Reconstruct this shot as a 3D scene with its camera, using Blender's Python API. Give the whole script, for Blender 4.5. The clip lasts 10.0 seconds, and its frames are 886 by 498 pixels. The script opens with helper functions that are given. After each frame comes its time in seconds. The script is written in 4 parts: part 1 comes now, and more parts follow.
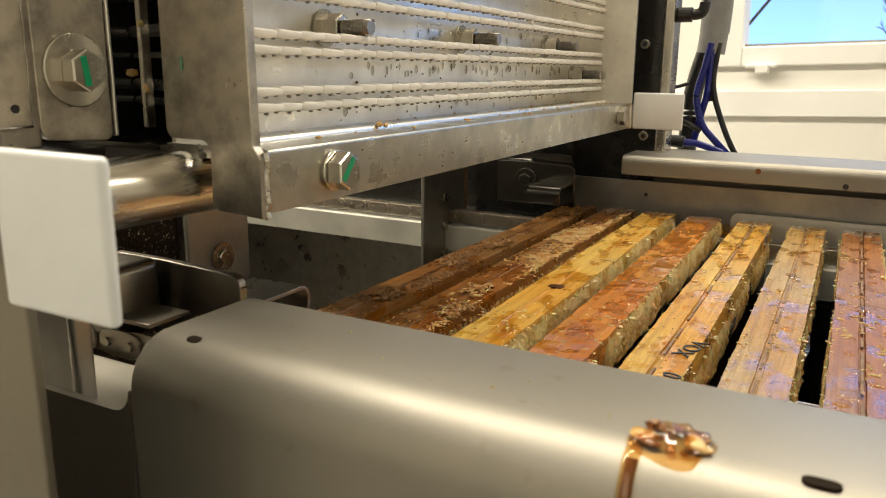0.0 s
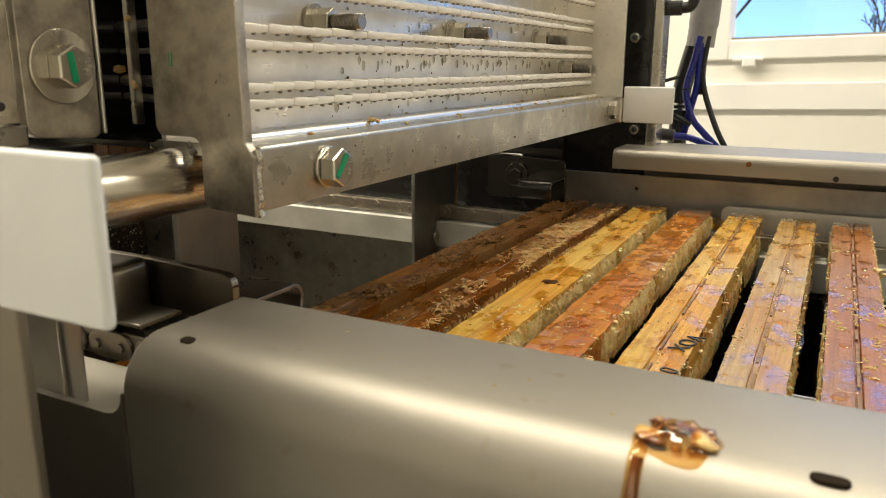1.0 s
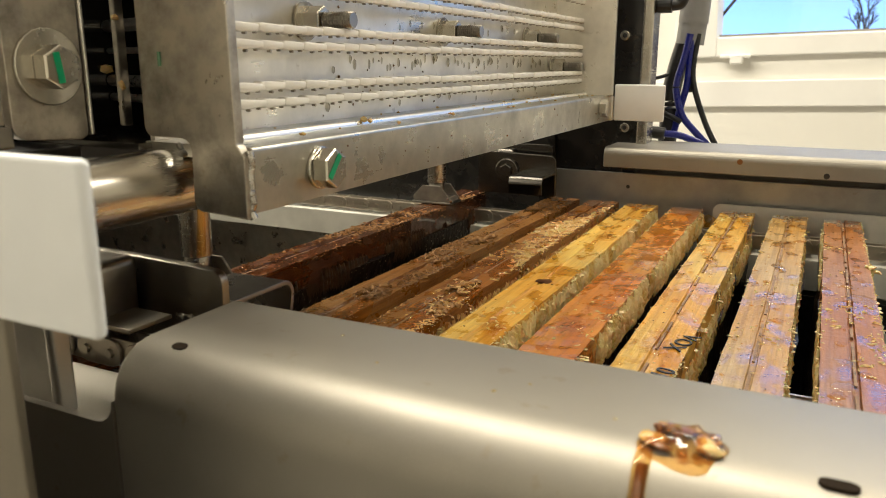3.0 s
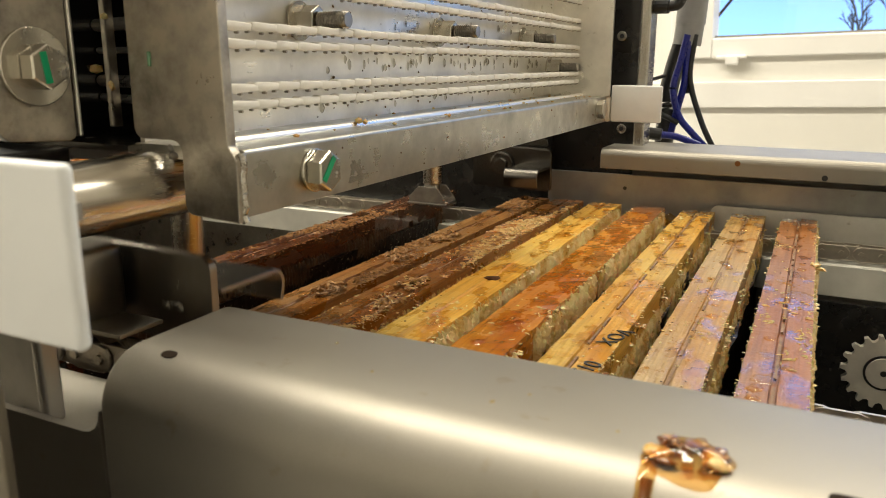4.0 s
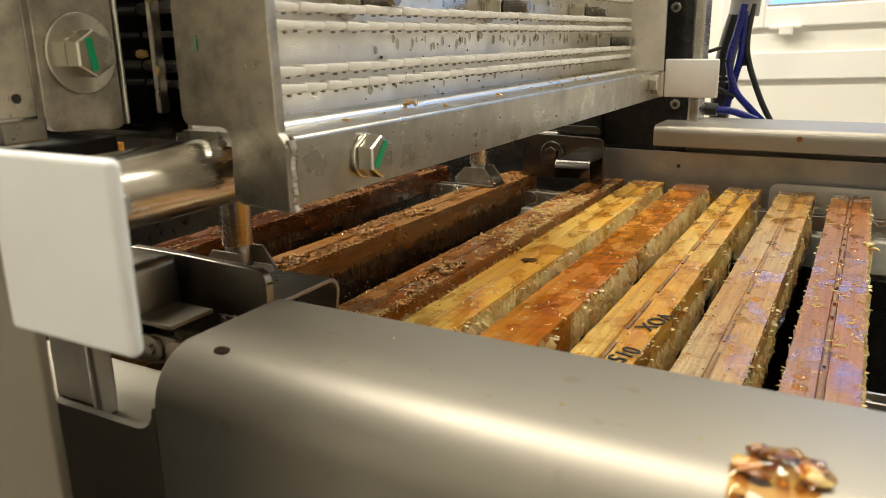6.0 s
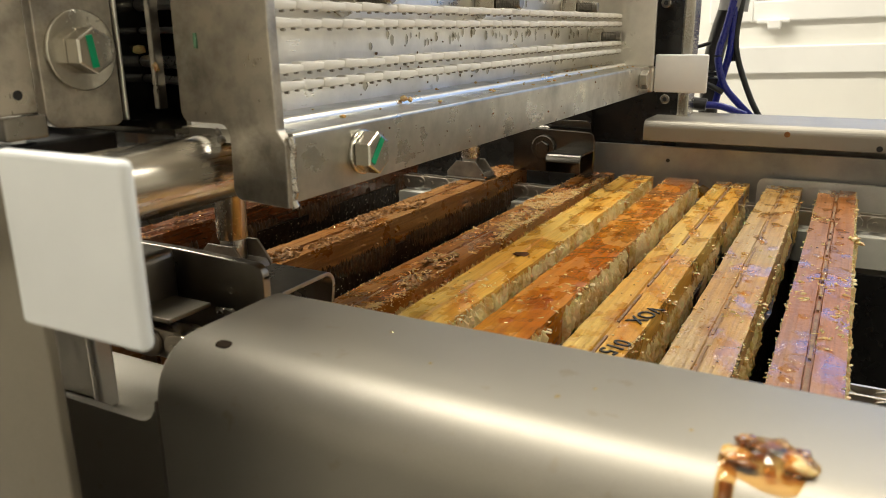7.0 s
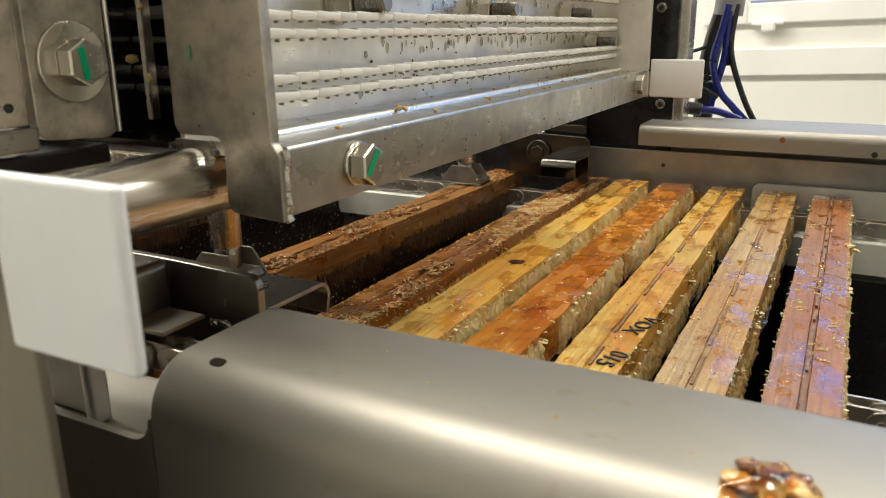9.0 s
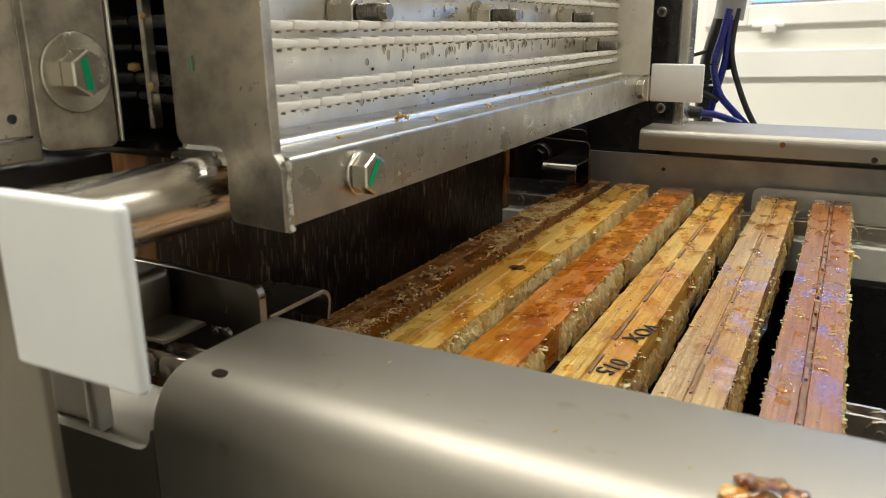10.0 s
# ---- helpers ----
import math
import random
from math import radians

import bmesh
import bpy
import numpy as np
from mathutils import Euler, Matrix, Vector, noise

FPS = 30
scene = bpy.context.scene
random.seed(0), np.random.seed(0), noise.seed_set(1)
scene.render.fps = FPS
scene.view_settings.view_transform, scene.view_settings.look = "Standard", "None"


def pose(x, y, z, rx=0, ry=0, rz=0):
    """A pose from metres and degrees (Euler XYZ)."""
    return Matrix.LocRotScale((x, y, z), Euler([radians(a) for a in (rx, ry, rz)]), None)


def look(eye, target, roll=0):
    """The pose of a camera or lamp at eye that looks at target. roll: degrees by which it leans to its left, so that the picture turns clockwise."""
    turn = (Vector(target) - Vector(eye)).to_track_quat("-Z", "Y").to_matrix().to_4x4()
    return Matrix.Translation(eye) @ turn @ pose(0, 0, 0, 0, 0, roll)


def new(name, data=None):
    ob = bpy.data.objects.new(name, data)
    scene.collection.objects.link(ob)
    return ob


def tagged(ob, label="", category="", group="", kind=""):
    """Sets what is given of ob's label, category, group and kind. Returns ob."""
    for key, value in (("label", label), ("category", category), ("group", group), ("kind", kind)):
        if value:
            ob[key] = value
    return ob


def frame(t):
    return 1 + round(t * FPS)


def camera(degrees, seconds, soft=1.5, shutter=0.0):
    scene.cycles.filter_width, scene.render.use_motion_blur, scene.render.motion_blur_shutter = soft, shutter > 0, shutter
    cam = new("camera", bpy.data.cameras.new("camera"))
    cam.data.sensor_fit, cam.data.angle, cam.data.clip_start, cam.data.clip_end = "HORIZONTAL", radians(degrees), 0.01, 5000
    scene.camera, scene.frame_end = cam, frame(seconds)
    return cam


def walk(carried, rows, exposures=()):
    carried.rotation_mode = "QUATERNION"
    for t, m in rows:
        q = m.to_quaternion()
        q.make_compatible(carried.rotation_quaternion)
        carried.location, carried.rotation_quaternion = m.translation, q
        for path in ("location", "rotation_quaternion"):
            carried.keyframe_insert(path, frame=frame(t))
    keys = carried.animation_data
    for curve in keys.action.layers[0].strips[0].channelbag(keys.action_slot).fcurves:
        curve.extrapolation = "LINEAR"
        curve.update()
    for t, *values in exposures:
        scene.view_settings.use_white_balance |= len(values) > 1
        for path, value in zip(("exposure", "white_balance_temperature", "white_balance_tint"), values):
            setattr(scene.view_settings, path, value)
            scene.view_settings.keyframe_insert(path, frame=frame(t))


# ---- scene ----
cam = camera(60.4, 10.0, 0.75, 0.5)
# a small phone lens held close: the near rail and block lie out of focus
cam.data.dof.use_dof, cam.data.dof.focus_distance, cam.data.dof.aperture_fstop = True, 0.4, 26.0


def aim(eye, yaw, pitch, roll):
    """A camera pose: yaw to the left of +y, pitch up, roll as look() takes it."""
    a, b = radians(yaw), radians(pitch)
    ahead = Vector((-math.sin(a) * math.cos(b), math.cos(a) * math.cos(b), math.sin(b)))
    return look(eye, Vector(eye) + ahead, roll)


PATH = [
    (0, (0.1080, -0.1556, 1.1153), 28.00, -13.38, 0.65),
    (0.5, (0.1063, -0.1552, 1.1153), 27.77, -13.49, 0.52),
    (1, (0.1044, -0.1542, 1.1150), 27.09, -13.72, 0.32),
    (1.5, (0.1030, -0.1540, 1.1147), 26.49, -13.95, 0.32),
    (2, (0.1013, -0.1527, 1.1165), 26.29, -13.97, -0.02),
    (2.5, (0.1009, -0.1522, 1.1152), 26.36, -13.90, 0.08),
    (4, (0.0980, -0.1474, 1.1154), 25.83, -13.84, 0.27),
    (4.5, (0.0895, -0.1406, 1.1138), 27.27, -14.67, 0.07),
    (5, (0.0870, -0.1349, 1.1152), 28.74, -15.22, -1.04),
    (5.5, (0.0887, -0.1367, 1.1157), 29.29, -15.27, -1.02),
    (7, (0.0887, -0.1443, 1.1184), 28.21, -16.13, -0.63),
    (7.5, (0.0889, -0.1447, 1.1204), 28.12, -16.11, -0.60),
    (8, (0.0882, -0.1444, 1.1222), 28.20, -15.93, -0.48),
    (8.5, (0.0885, -0.1435, 1.1215), 27.87, -16.08, -0.64),
    (9, (0.0868, -0.1419, 1.1220), 27.77, -16.15, -0.54),
    (9.5, (0.0858, -0.1414, 1.1213), 27.69, -16.23, -0.45),
    (10, (0.0868, -0.1421, 1.1255), 27.80, -16.19, -0.43),
]
walk(cam, [(t, aim(eye, yaw, pitch, roll)) for t, eye, yaw, pitch, roll in PATH], [(0, 0, 6020, 10), (4, 0, 5900, 10), (5.5, 0, 5900, 10), (7.5, 0, 5600, 10), (10, 0, 5450, 10)])

# ---- light ----
world = bpy.data.worlds.new("world")
scene.world = world
world.use_nodes = True
wn = world.node_tree
sky = wn.nodes.new("ShaderNodeTexSky")
sky.sky_type, sky.sun_disc = "NISHITA", False
sky.sun_elevation, sky.sun_rotation = radians(22), radians(150)
sky.altitude, sky.dust_density, sky.ozone_density = 1500, 0.0, 6.0
wn.nodes["Background"].inputs["Strength"].default_value = 0.09
lift_sky = wn.nodes.new("ShaderNodeVectorMath")
lift_sky.inputs[1].default_value = (0, 0, 0.14)
sky_way = wn.nodes.new("ShaderNodeTexCoord")
wn.links.new(sky_way.outputs["Generated"], lift_sky.inputs[0])
wn.links.new(lift_sky.outputs[0], sky.inputs[0])
deep = wn.nodes.new("ShaderNodeHueSaturation")
deep.inputs["Saturation"].default_value, deep.inputs["Value"].default_value = 0.9, 3.0
wn.links.new(sky.outputs[0], deep.inputs["Color"])
wn.links.new(deep.outputs[0], wn.nodes["Background"].inputs[0])
sun = new("sun", bpy.data.lights.new("sun", "SUN"))
sun.data.energy, sun.data.angle, sun.data.color = 2.0, radians(0.5), (1.0, 0.93, 0.84)
sun.matrix_world = look((4, -7, 6), (0, 0, 0))


def area_lamp(name, eye, target, sx, sy, watts, color):
    lamp = new(name, bpy.data.lights.new(name, "AREA"))
    lamp.data.shape, lamp.data.size, lamp.data.size_y = "RECTANGLE", sx, sy
    lamp.data.energy, lamp.data.color = watts, color
    lamp.matrix_world = look(eye, target)
    return lamp


WARM = (1.0, 0.865, 0.64)
# all out of view; the last is added to brighten the north wall
CEILING_LIGHTS = [((-2.05, 0.33), 1.9, 0.16, 80), ((-0.48, 0.33), 1.2, 0.16, 28), ((-0.1, -1.35), 2.4, 1.5, 13), ((0.6, 1.42), 1.8, 0.12, 23)]
for (lx, ly), sx, sy, watts in CEILING_LIGHTS:
    area_lamp("ceiling_lamp", (lx, ly, 2.42), (lx, ly, 0), sx, sy, watts, WARM)
area_lamp("window_light", (0.55, 1.57, 1.74), (0.55, 0, 1.74), 1.2, 0.68, 1.4, (0.42, 0.66, 1.0))


# ---- materials ----
def nodes(name):
    m = bpy.data.materials.new(name)
    m.use_nodes = True
    t = m.node_tree
    return m, t, t.nodes["Principled BSDF"]


def mapped(t, scale, kind="Object"):
    tc, mp = t.nodes.new("ShaderNodeTexCoord"), t.nodes.new("ShaderNodeMapping")
    mp.inputs["Scale"].default_value = scale
    t.links.new(tc.outputs[kind], mp.inputs[0])
    return mp.outputs[0]


def noise_tex(t, vec, scale, detail=4, rough=0.55):
    n = t.nodes.new("ShaderNodeTexNoise")
    n.inputs["Scale"].default_value, n.inputs["Detail"].default_value, n.inputs["Roughness"].default_value = scale, detail, rough
    t.links.new(vec, n.inputs["Vector"])
    return n.outputs["Fac"]


def ramp(t, fac, stops):
    r = t.nodes.new("ShaderNodeValToRGB")
    while len(r.color_ramp.elements) < len(stops):
        r.color_ramp.elements.new(0.5)
    for e, (p, c) in zip(r.color_ramp.elements, stops):
        e.position, e.color = p, (*c, 1) if len(c) == 3 else c
    t.links.new(fac, r.inputs[0])
    return r.outputs[0]


def grey(v):
    return (v, v, v)


def mixed(t, fac, a, b, mode="MIX"):
    m = t.nodes.new("ShaderNodeMix")
    m.data_type, m.blend_type = "RGBA", mode
    for sock, v in ((m.inputs[0], fac), (m.inputs[6], a), (m.inputs[7], b)):
        if isinstance(v, (int, float)):
            sock.default_value = v
        elif isinstance(v, tuple):
            sock.default_value = (*v, 1)
        else:
            t.links.new(v, sock)
    return m.outputs[2]


def bump(t, p, height, strength, dist):
    b = t.nodes.new("ShaderNodeBump")
    b.inputs["Strength"].default_value, b.inputs["Distance"].default_value = strength, dist
    t.links.new(height, b.inputs["Height"])
    t.links.new(b.outputs[0], p.inputs["Normal"])


def plain(name, color, rough=0.5, metal=0.0, scale=60, vary=0.12, bumps=0.0, coat=0.0):
    m, t, p = nodes(name)
    v = mapped(t, (1, 1, 1))
    big, fine = noise_tex(t, v, scale, 5), noise_tex(t, v, scale * 9, 3)
    lo, hi = tuple(c * (1 - vary) for c in color), tuple(min(1, c * (1 + vary)) for c in color)
    t.links.new(ramp(t, big, [(0.3, lo), (0.7, hi)]), p.inputs["Base Color"])
    t.links.new(ramp(t, fine, [(0.3, grey(rough * 0.85)), (0.7, grey(min(1, rough * 1.15)))]), p.inputs["Roughness"])
    p.inputs["Metallic"].default_value, p.inputs["Coat Weight"].default_value = metal, coat
    if bumps:
        bump(t, p, fine, bumps, 0.001)
    return m


def steel(name, color, rough, stretch, smear=0.5, stain=0.3, relief=0.05, clouds=28):
    """Stainless sheet: drawn grain along one axis, cloudy smears and dull stains."""
    m, t, p = nodes(name)
    grain = noise_tex(t, mapped(t, stretch), 1.0, 3)
    cloud = noise_tex(t, mapped(t, (1, 1, 1)), clouds, 6, 0.6)
    spots = noise_tex(t, mapped(t, (1, 1, 1)), 120, 3, 0.6)
    base = ramp(t, cloud, [(0.25, tuple(c * (1 - stain) for c in color)), (0.6, color)])
    base = mixed(t, ramp(t, spots, [(0.66, grey(0)), (0.74, grey(0.35))]), base, (0.22, 0.17, 0.1))
    t.links.new(base, p.inputs["Base Color"])
    r = mixed(t, smear, ramp(t, grain, [(0.3, grey(rough * 0.75)), (0.7, grey(rough * 1.2))]), ramp(t, cloud, [(0.3, grey(rough * 1.5)), (0.7, grey(rough * 0.7))]))
    t.links.new(r, p.inputs["Roughness"])
    p.inputs["Metallic"].default_value = 1.0
    bump(t, p, grain, relief, 0.0004)
    return m


def wood(name, dark, light, honey, amount):
    """Weathered softwood bar with honey smeared over it in glossy patches."""
    m, t, p = nodes(name)
    v = mapped(t, (1, 0.05, 1))
    rings = noise_tex(t, v, 330, 3, 0.6)
    cloud = noise_tex(t, mapped(t, (1, 0.4, 1)), 42, 5, 0.6)
    wet = noise_tex(t, mapped(t, (1, 0.55, 1)), 58, 5, 0.55)
    lines = noise_tex(t, mapped(t, (1, 0.012, 1)), 620, 2, 0.5)
    stains = noise_tex(t, mapped(t, (1, 0.6, 1)), 95, 6, 0.7)
    base = ramp(t, rings, [(0.3, dark), (0.68, light)])
    base = mixed(t, ramp(t, lines, [(0.36, grey(0.5)), (0.5, grey(0))]), base, tuple(c * 0.7 for c in dark))
    base = mixed(t, ramp(t, stains, [(0.6, grey(0)), (0.72, grey(0.7))]), base, tuple(c * 0.4 for c in dark))
    base = mixed(t, ramp(t, cloud, [(0.35, grey(0.0)), (0.75, grey(0.45))]), base, dark)
    mask = ramp(t, wet, [(amount - 0.05, grey(0)), (amount + 0.06, grey(1))])
    pools = noise_tex(t, mapped(t, (1, 0.35, 1)), 24, 3, 0.5)
    base = mixed(t, ramp(t, pools, [(0.4, grey(0)), (0.57, grey(0.85))]), base, honey, "MULTIPLY")
    base = mixed(t, mixed(t, 0.7, grey(0), mask), base, honey, "MULTIPLY")
    t.links.new(base, p.inputs["Base Color"])
    t.links.new(mixed(t, mask, grey(0.42), grey(0.09)), p.inputs["Roughness"])
    t.links.new(mask, p.inputs["Coat Weight"])
    p.inputs["Coat Roughness"].default_value = 0.06
    fine = noise_tex(t, mapped(t, (1, 0.5, 1)), 520, 3, 0.6)
    bump(t, p, mixed(t, 0.4, mixed(t, mask, rings, wet), fine), 0.7, 0.0016)
    return m


def comb_material(name, dark, light, cell=0.0054):
    """Uncapped comb: hexagon-like cells, dark honey, torn white wax crumbs."""
    m, t, p = nodes(name)
    vec = mapped(t, (1, 1, 1))
    vo = t.nodes.new("ShaderNodeTexVoronoi")
    vo.inputs["Scale"].default_value, vo.inputs["Randomness"].default_value = 1 / cell, 0.75
    t.links.new(vec, vo.inputs["Vector"])
    cloud = noise_tex(t, vec, 30, 5)
    crumbs = noise_tex(t, vec, 420, 2)
    base = ramp(t, cloud, [(0.3, dark), (0.75, light)])
    base = mixed(t, ramp(t, crumbs, [(0.66, grey(0)), (0.7, grey(1))]), base, (0.75, 0.66, 0.48))
    t.links.new(base, p.inputs["Base Color"])
    p.inputs["Roughness"].default_value, p.inputs["Specular IOR Level"].default_value = 0.28, 0.35
    bump(t, p, vo.outputs["Distance"], 0.35, 0.002)
    return m


def clear(name, color, rough, ior=1.48, transmission=1.0):
    m, t, p = nodes(name)
    p.inputs["Base Color"].default_value = (*color, 1)
    p.inputs["Roughness"].default_value, p.inputs["IOR"].default_value = rough, ior
    p.inputs["Transmission Weight"].default_value = transmission
    return m


def film(name, tint, rough=0.04, ripple=0.35, sheen=1.0):
    """Thin clear honey: a tinted see-through film with a wet gloss."""
    m, t, p = nodes(name)
    see, gloss, mix, fres = (t.nodes.new("ShaderNode" + k) for k in ("BsdfTransparent", "BsdfGlossy", "MixShader", "LayerWeight"))
    see.inputs[0].default_value = (*tint, 1)
    gloss.inputs["Roughness"].default_value, fres.inputs[0].default_value = rough, 0.5
    steep, part_of = t.nodes.new("ShaderNodeMath"), t.nodes.new("ShaderNodeMath")
    steep.operation, steep.inputs[1].default_value = "POWER", 4.0
    part_of.operation, part_of.inputs[1].default_value, part_of.inputs[2].default_value = "MULTIPLY_ADD", 0.5 * sheen, 0.05 * sheen
    t.links.new(fres.outputs["Facing"], steep.inputs[0])
    t.links.new(steep.outputs[0], part_of.inputs[0])
    wave = t.nodes.new("ShaderNodeBump")
    wave.inputs["Strength"].default_value, wave.inputs["Distance"].default_value = ripple, 0.001
    t.links.new(noise_tex(t, mapped(t, (1, 1, 1)), 260, 2), wave.inputs["Height"])
    t.links.new(wave.outputs[0], gloss.inputs["Normal"])
    for a, b in ((part_of.outputs[0], mix.inputs[0]), (see.outputs[0], mix.inputs[1]), (gloss.outputs[0], mix.inputs[2])):
        t.links.new(a, b)
    t.links.new(mix.outputs[0], t.nodes["Material Output"].inputs[0])
    t.nodes.remove(p)
    return m


def torn_wax(name, deep, pale, rough=0.35):
    """Broken comb cells: pale wax stained with honey."""
    m, t, p = nodes(name)
    v = mapped(t, (1, 1, 1))
    patch, fine = noise_tex(t, v, 90, 4, 0.6), noise_tex(t, v, 900, 3, 0.6)
    base = ramp(t, patch, [(0.36, deep), (0.56, pale)])
    base = mixed(t, ramp(t, fine, [(0.5, grey(0)), (0.75, grey(0.6))]), base, tuple(min(1, c * 1.35) for c in pale))
    t.links.new(base, p.inputs["Base Color"])
    t.links.new(ramp(t, patch, [(0.4, grey(rough * 0.4)), (0.6, grey(rough * 1.3))]), p.inputs["Roughness"])
    p.inputs["Subsurface Weight"].default_value, p.inputs["Subsurface Scale"].default_value = 0.25, 0.002
    bump(t, p, fine, 0.4, 0.0006)
    return m


STEEL_SPROCKET = steel("sprocket_steel", (0.82, 0.78, 0.7), 0.55, (300, 300, 300), 0.4, 0.25)
STEEL_COLUMN = steel("column_steel", (0.25, 0.225, 0.18), 0.45, (5000, 5000, 5000), 0.1, 0.1, 0.0)
STEEL_BAR = steel("bar_steel", (0.54, 0.52, 0.455), 0.3, (900, 12, 900), 0.75, 0.4, 0.015, 50)
STEEL_RAIL = steel("satin_steel", (0.315, 0.295, 0.255), 0.53, (5000, 5000, 5000), 0.05, 0.05, 0.0)
STEEL = steel("brushed_steel", (0.86, 0.83, 0.76), 0.32, (900, 12, 900), 0.75, 0.26, 0.015)
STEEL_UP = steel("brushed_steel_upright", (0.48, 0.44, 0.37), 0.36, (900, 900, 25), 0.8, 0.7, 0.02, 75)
STEEL_DULL = steel("dull_steel", (0.42, 0.41, 0.38), 0.42, (300, 300, 300), 0.6, 0.3)
STEEL_BOLT = steel("bolt_steel", (0.56, 0.53, 0.46), 0.24, (500, 500, 500), 0.4, 0.2)
STEEL_POLISHED = steel("polished_steel", (0.52, 0.49, 0.43), 0.25, (900, 60, 900), 0.4, 0.25, 0.02)
# shaded copy of the steel: base colour lowered to dim arms, feet and threads
STEEL_SHADE = steel("shaded_steel", (0.3, 0.28, 0.245), 0.3, (300, 300, 300), 0.6, 0.35, 0.03)
# darkest steel copy: deep shade under the head put into the base colour
STEEL_DARK = steel("deep_shade_steel", (0.16, 0.15, 0.135), 0.22, (40, 40, 900), 0.5, 0.3)
FOOT = plain("foot_plastic", (0.17, 0.15, 0.125), 0.16, 0, 90, 0.3, 0.05)
CHAIN = steel("chain_steel", (0.55, 0.5, 0.42), 0.36, (300, 300, 300), 0.6, 0.4)
BLACK = plain("rubber_and_shade_black", (0.012, 0.012, 0.013), 0.35)
# near-black colour standing in for shade and dark reflections on steel sheets
SHADE_BLACK = plain("shade_black", (0.015, 0.014, 0.013), 0.16)
BLUE = plain("blue_hose", (0.004, 0.01, 0.22), 0.3, coat=0.2)
GREY_SLEEVE = plain("grey_sleeve", (0.3, 0.3, 0.3), 0.5)
GREEN = plain("green_paint", (0.0, 0.32, 0.13), 0.5)
PLASTIC = plain("white_plastic", (0.8, 0.82, 0.83), 0.42, 0, 40, 0.04, 0.1)
GUIDE_PLASTIC = plain("guide_plastic", (0.6, 0.59, 0.53), 0.35, 0, 30, 0.15, 0.1)
STRIP = plain("white_chain_plastic", (0.84, 0.81, 0.74), 0.4, 0, 70, 0.06, 0.1)
WALL = plain("painted_board", (0.86, 0.84, 0.78), 0.6, 0, 4, 0.03, 0.1)
FRAME_WHITE = plain("window_paint", (0.84, 0.83, 0.8), 0.4, 0, 10, 0.03)
FLOOR = plain("floor_paint", (0.28, 0.27, 0.25), 0.35, 0, 6, 0.2)
CEIL = plain("ceiling_paint", (0.78, 0.75, 0.68), 0.7, 0, 3, 0.03)
WAX = torn_wax("crumb_wax", (0.45, 0.26, 0.06), (0.6, 0.44, 0.18))
WAX_DARK = plain("old_wax", (0.2, 0.12, 0.05), 0.4, 0, 300, 0.45, 0.3)
HONEY = film("honey", (0.97, 0.8, 0.46))
HONEY_GLAZE = film("honey_glaze", (0.99, 0.93, 0.77), 0.06)
CREAM = torn_wax("pale_wax", (0.64, 0.42, 0.12), (0.84, 0.7, 0.38))
STRAW = torn_wax("straw_wax", (0.42, 0.19, 0.04), (0.66, 0.48, 0.2))
UMBER_WAX = plain("brown_wax", (0.32, 0.165, 0.045), 0.65, 0, 300, 0.45, 0.3)
DRIED = film("dried_drop", (0.72, 0.7, 0.64), 0.3, 0.0, 0.5)
GROOVE_DIRT = plain("groove_dirt", (0.27, 0.16, 0.085), 0.6, 0, 200, 0.5, 0.3)
HONEY_THICK = film("thick_honey", (0.84, 0.66, 0.36), 0.05, 0.2)
HONEY_DARK = plain("dark_honey", (0.16, 0.06, 0.012), 0.1, 0, 90, 0.5, 0.2, 1.0)
KNOT = plain("wood_knot", (0.07, 0.028, 0.01), 0.7, 0, 200, 0.4, 0.2)
HOLE = plain("hole_dark", (0.02, 0.014, 0.009), 0.9)
HOLE.node_tree.nodes["Principled BSDF"].inputs["Specular IOR Level"].default_value = 0.05
KNOT.node_tree.nodes["Principled BSDF"].inputs["Specular IOR Level"].default_value = 0.08
INK = plain("marker_ink", (0.012, 0.012, 0.015), 0.5)
GLASS = clear("pane_glass", (1, 1, 1), 0.0, 1.45)
BARK = plain("bark", (0.05, 0.045, 0.04), 0.8)


# ---- mesh helpers ----
ORG = {}


def thing(name, loc, label, category, group="", kind=""):
    ob = new(name)
    ob.location = loc
    ob.empty_display_size = 0.02
    ORG[ob.name] = Vector(loc)
    return tagged(ob, label, category, group, kind)


def part(name, bm, material, parent=None, label="", smooth=False, loc=None):
    """Links a bmesh, given in the world's coordinates, as one mesh under parent."""
    org = ORG[parent.name] if parent else Vector(loc or (0, 0, 0))
    bmesh.ops.translate(bm, vec=-org, verts=bm.verts)
    if smooth:
        for f in bm.faces:
            f.smooth = True
    me = bpy.data.meshes.new(name)
    bm.to_mesh(me)
    bm.free()
    if smooth:
        me.set_sharp_from_angle(angle=radians(42))
    me.materials.append(material)
    ob = new(name, me)
    ORG[ob.name] = org
    if parent:
        ob.parent = parent
    else:
        ob.location = org
    if label:
        ob["label"] = label
    return ob


def box(x0, x1, y0, y1, z0, z1, bev=0.0, seg=2, bm=None):
    own = bmesh.new()
    bmesh.ops.create_cube(own, size=1)
    for v in own.verts:
        v.co = ((x0 + x1) / 2 + v.co.x * (x1 - x0), (y0 + y1) / 2 + v.co.y * (y1 - y0), (z0 + z1) / 2 + v.co.z * (z1 - z0))
    if bev:
        bmesh.ops.bevel(own, geom=own.edges[:], offset=bev, segments=seg, profile=0.5, affect="EDGES")
    return merge(bm, own)


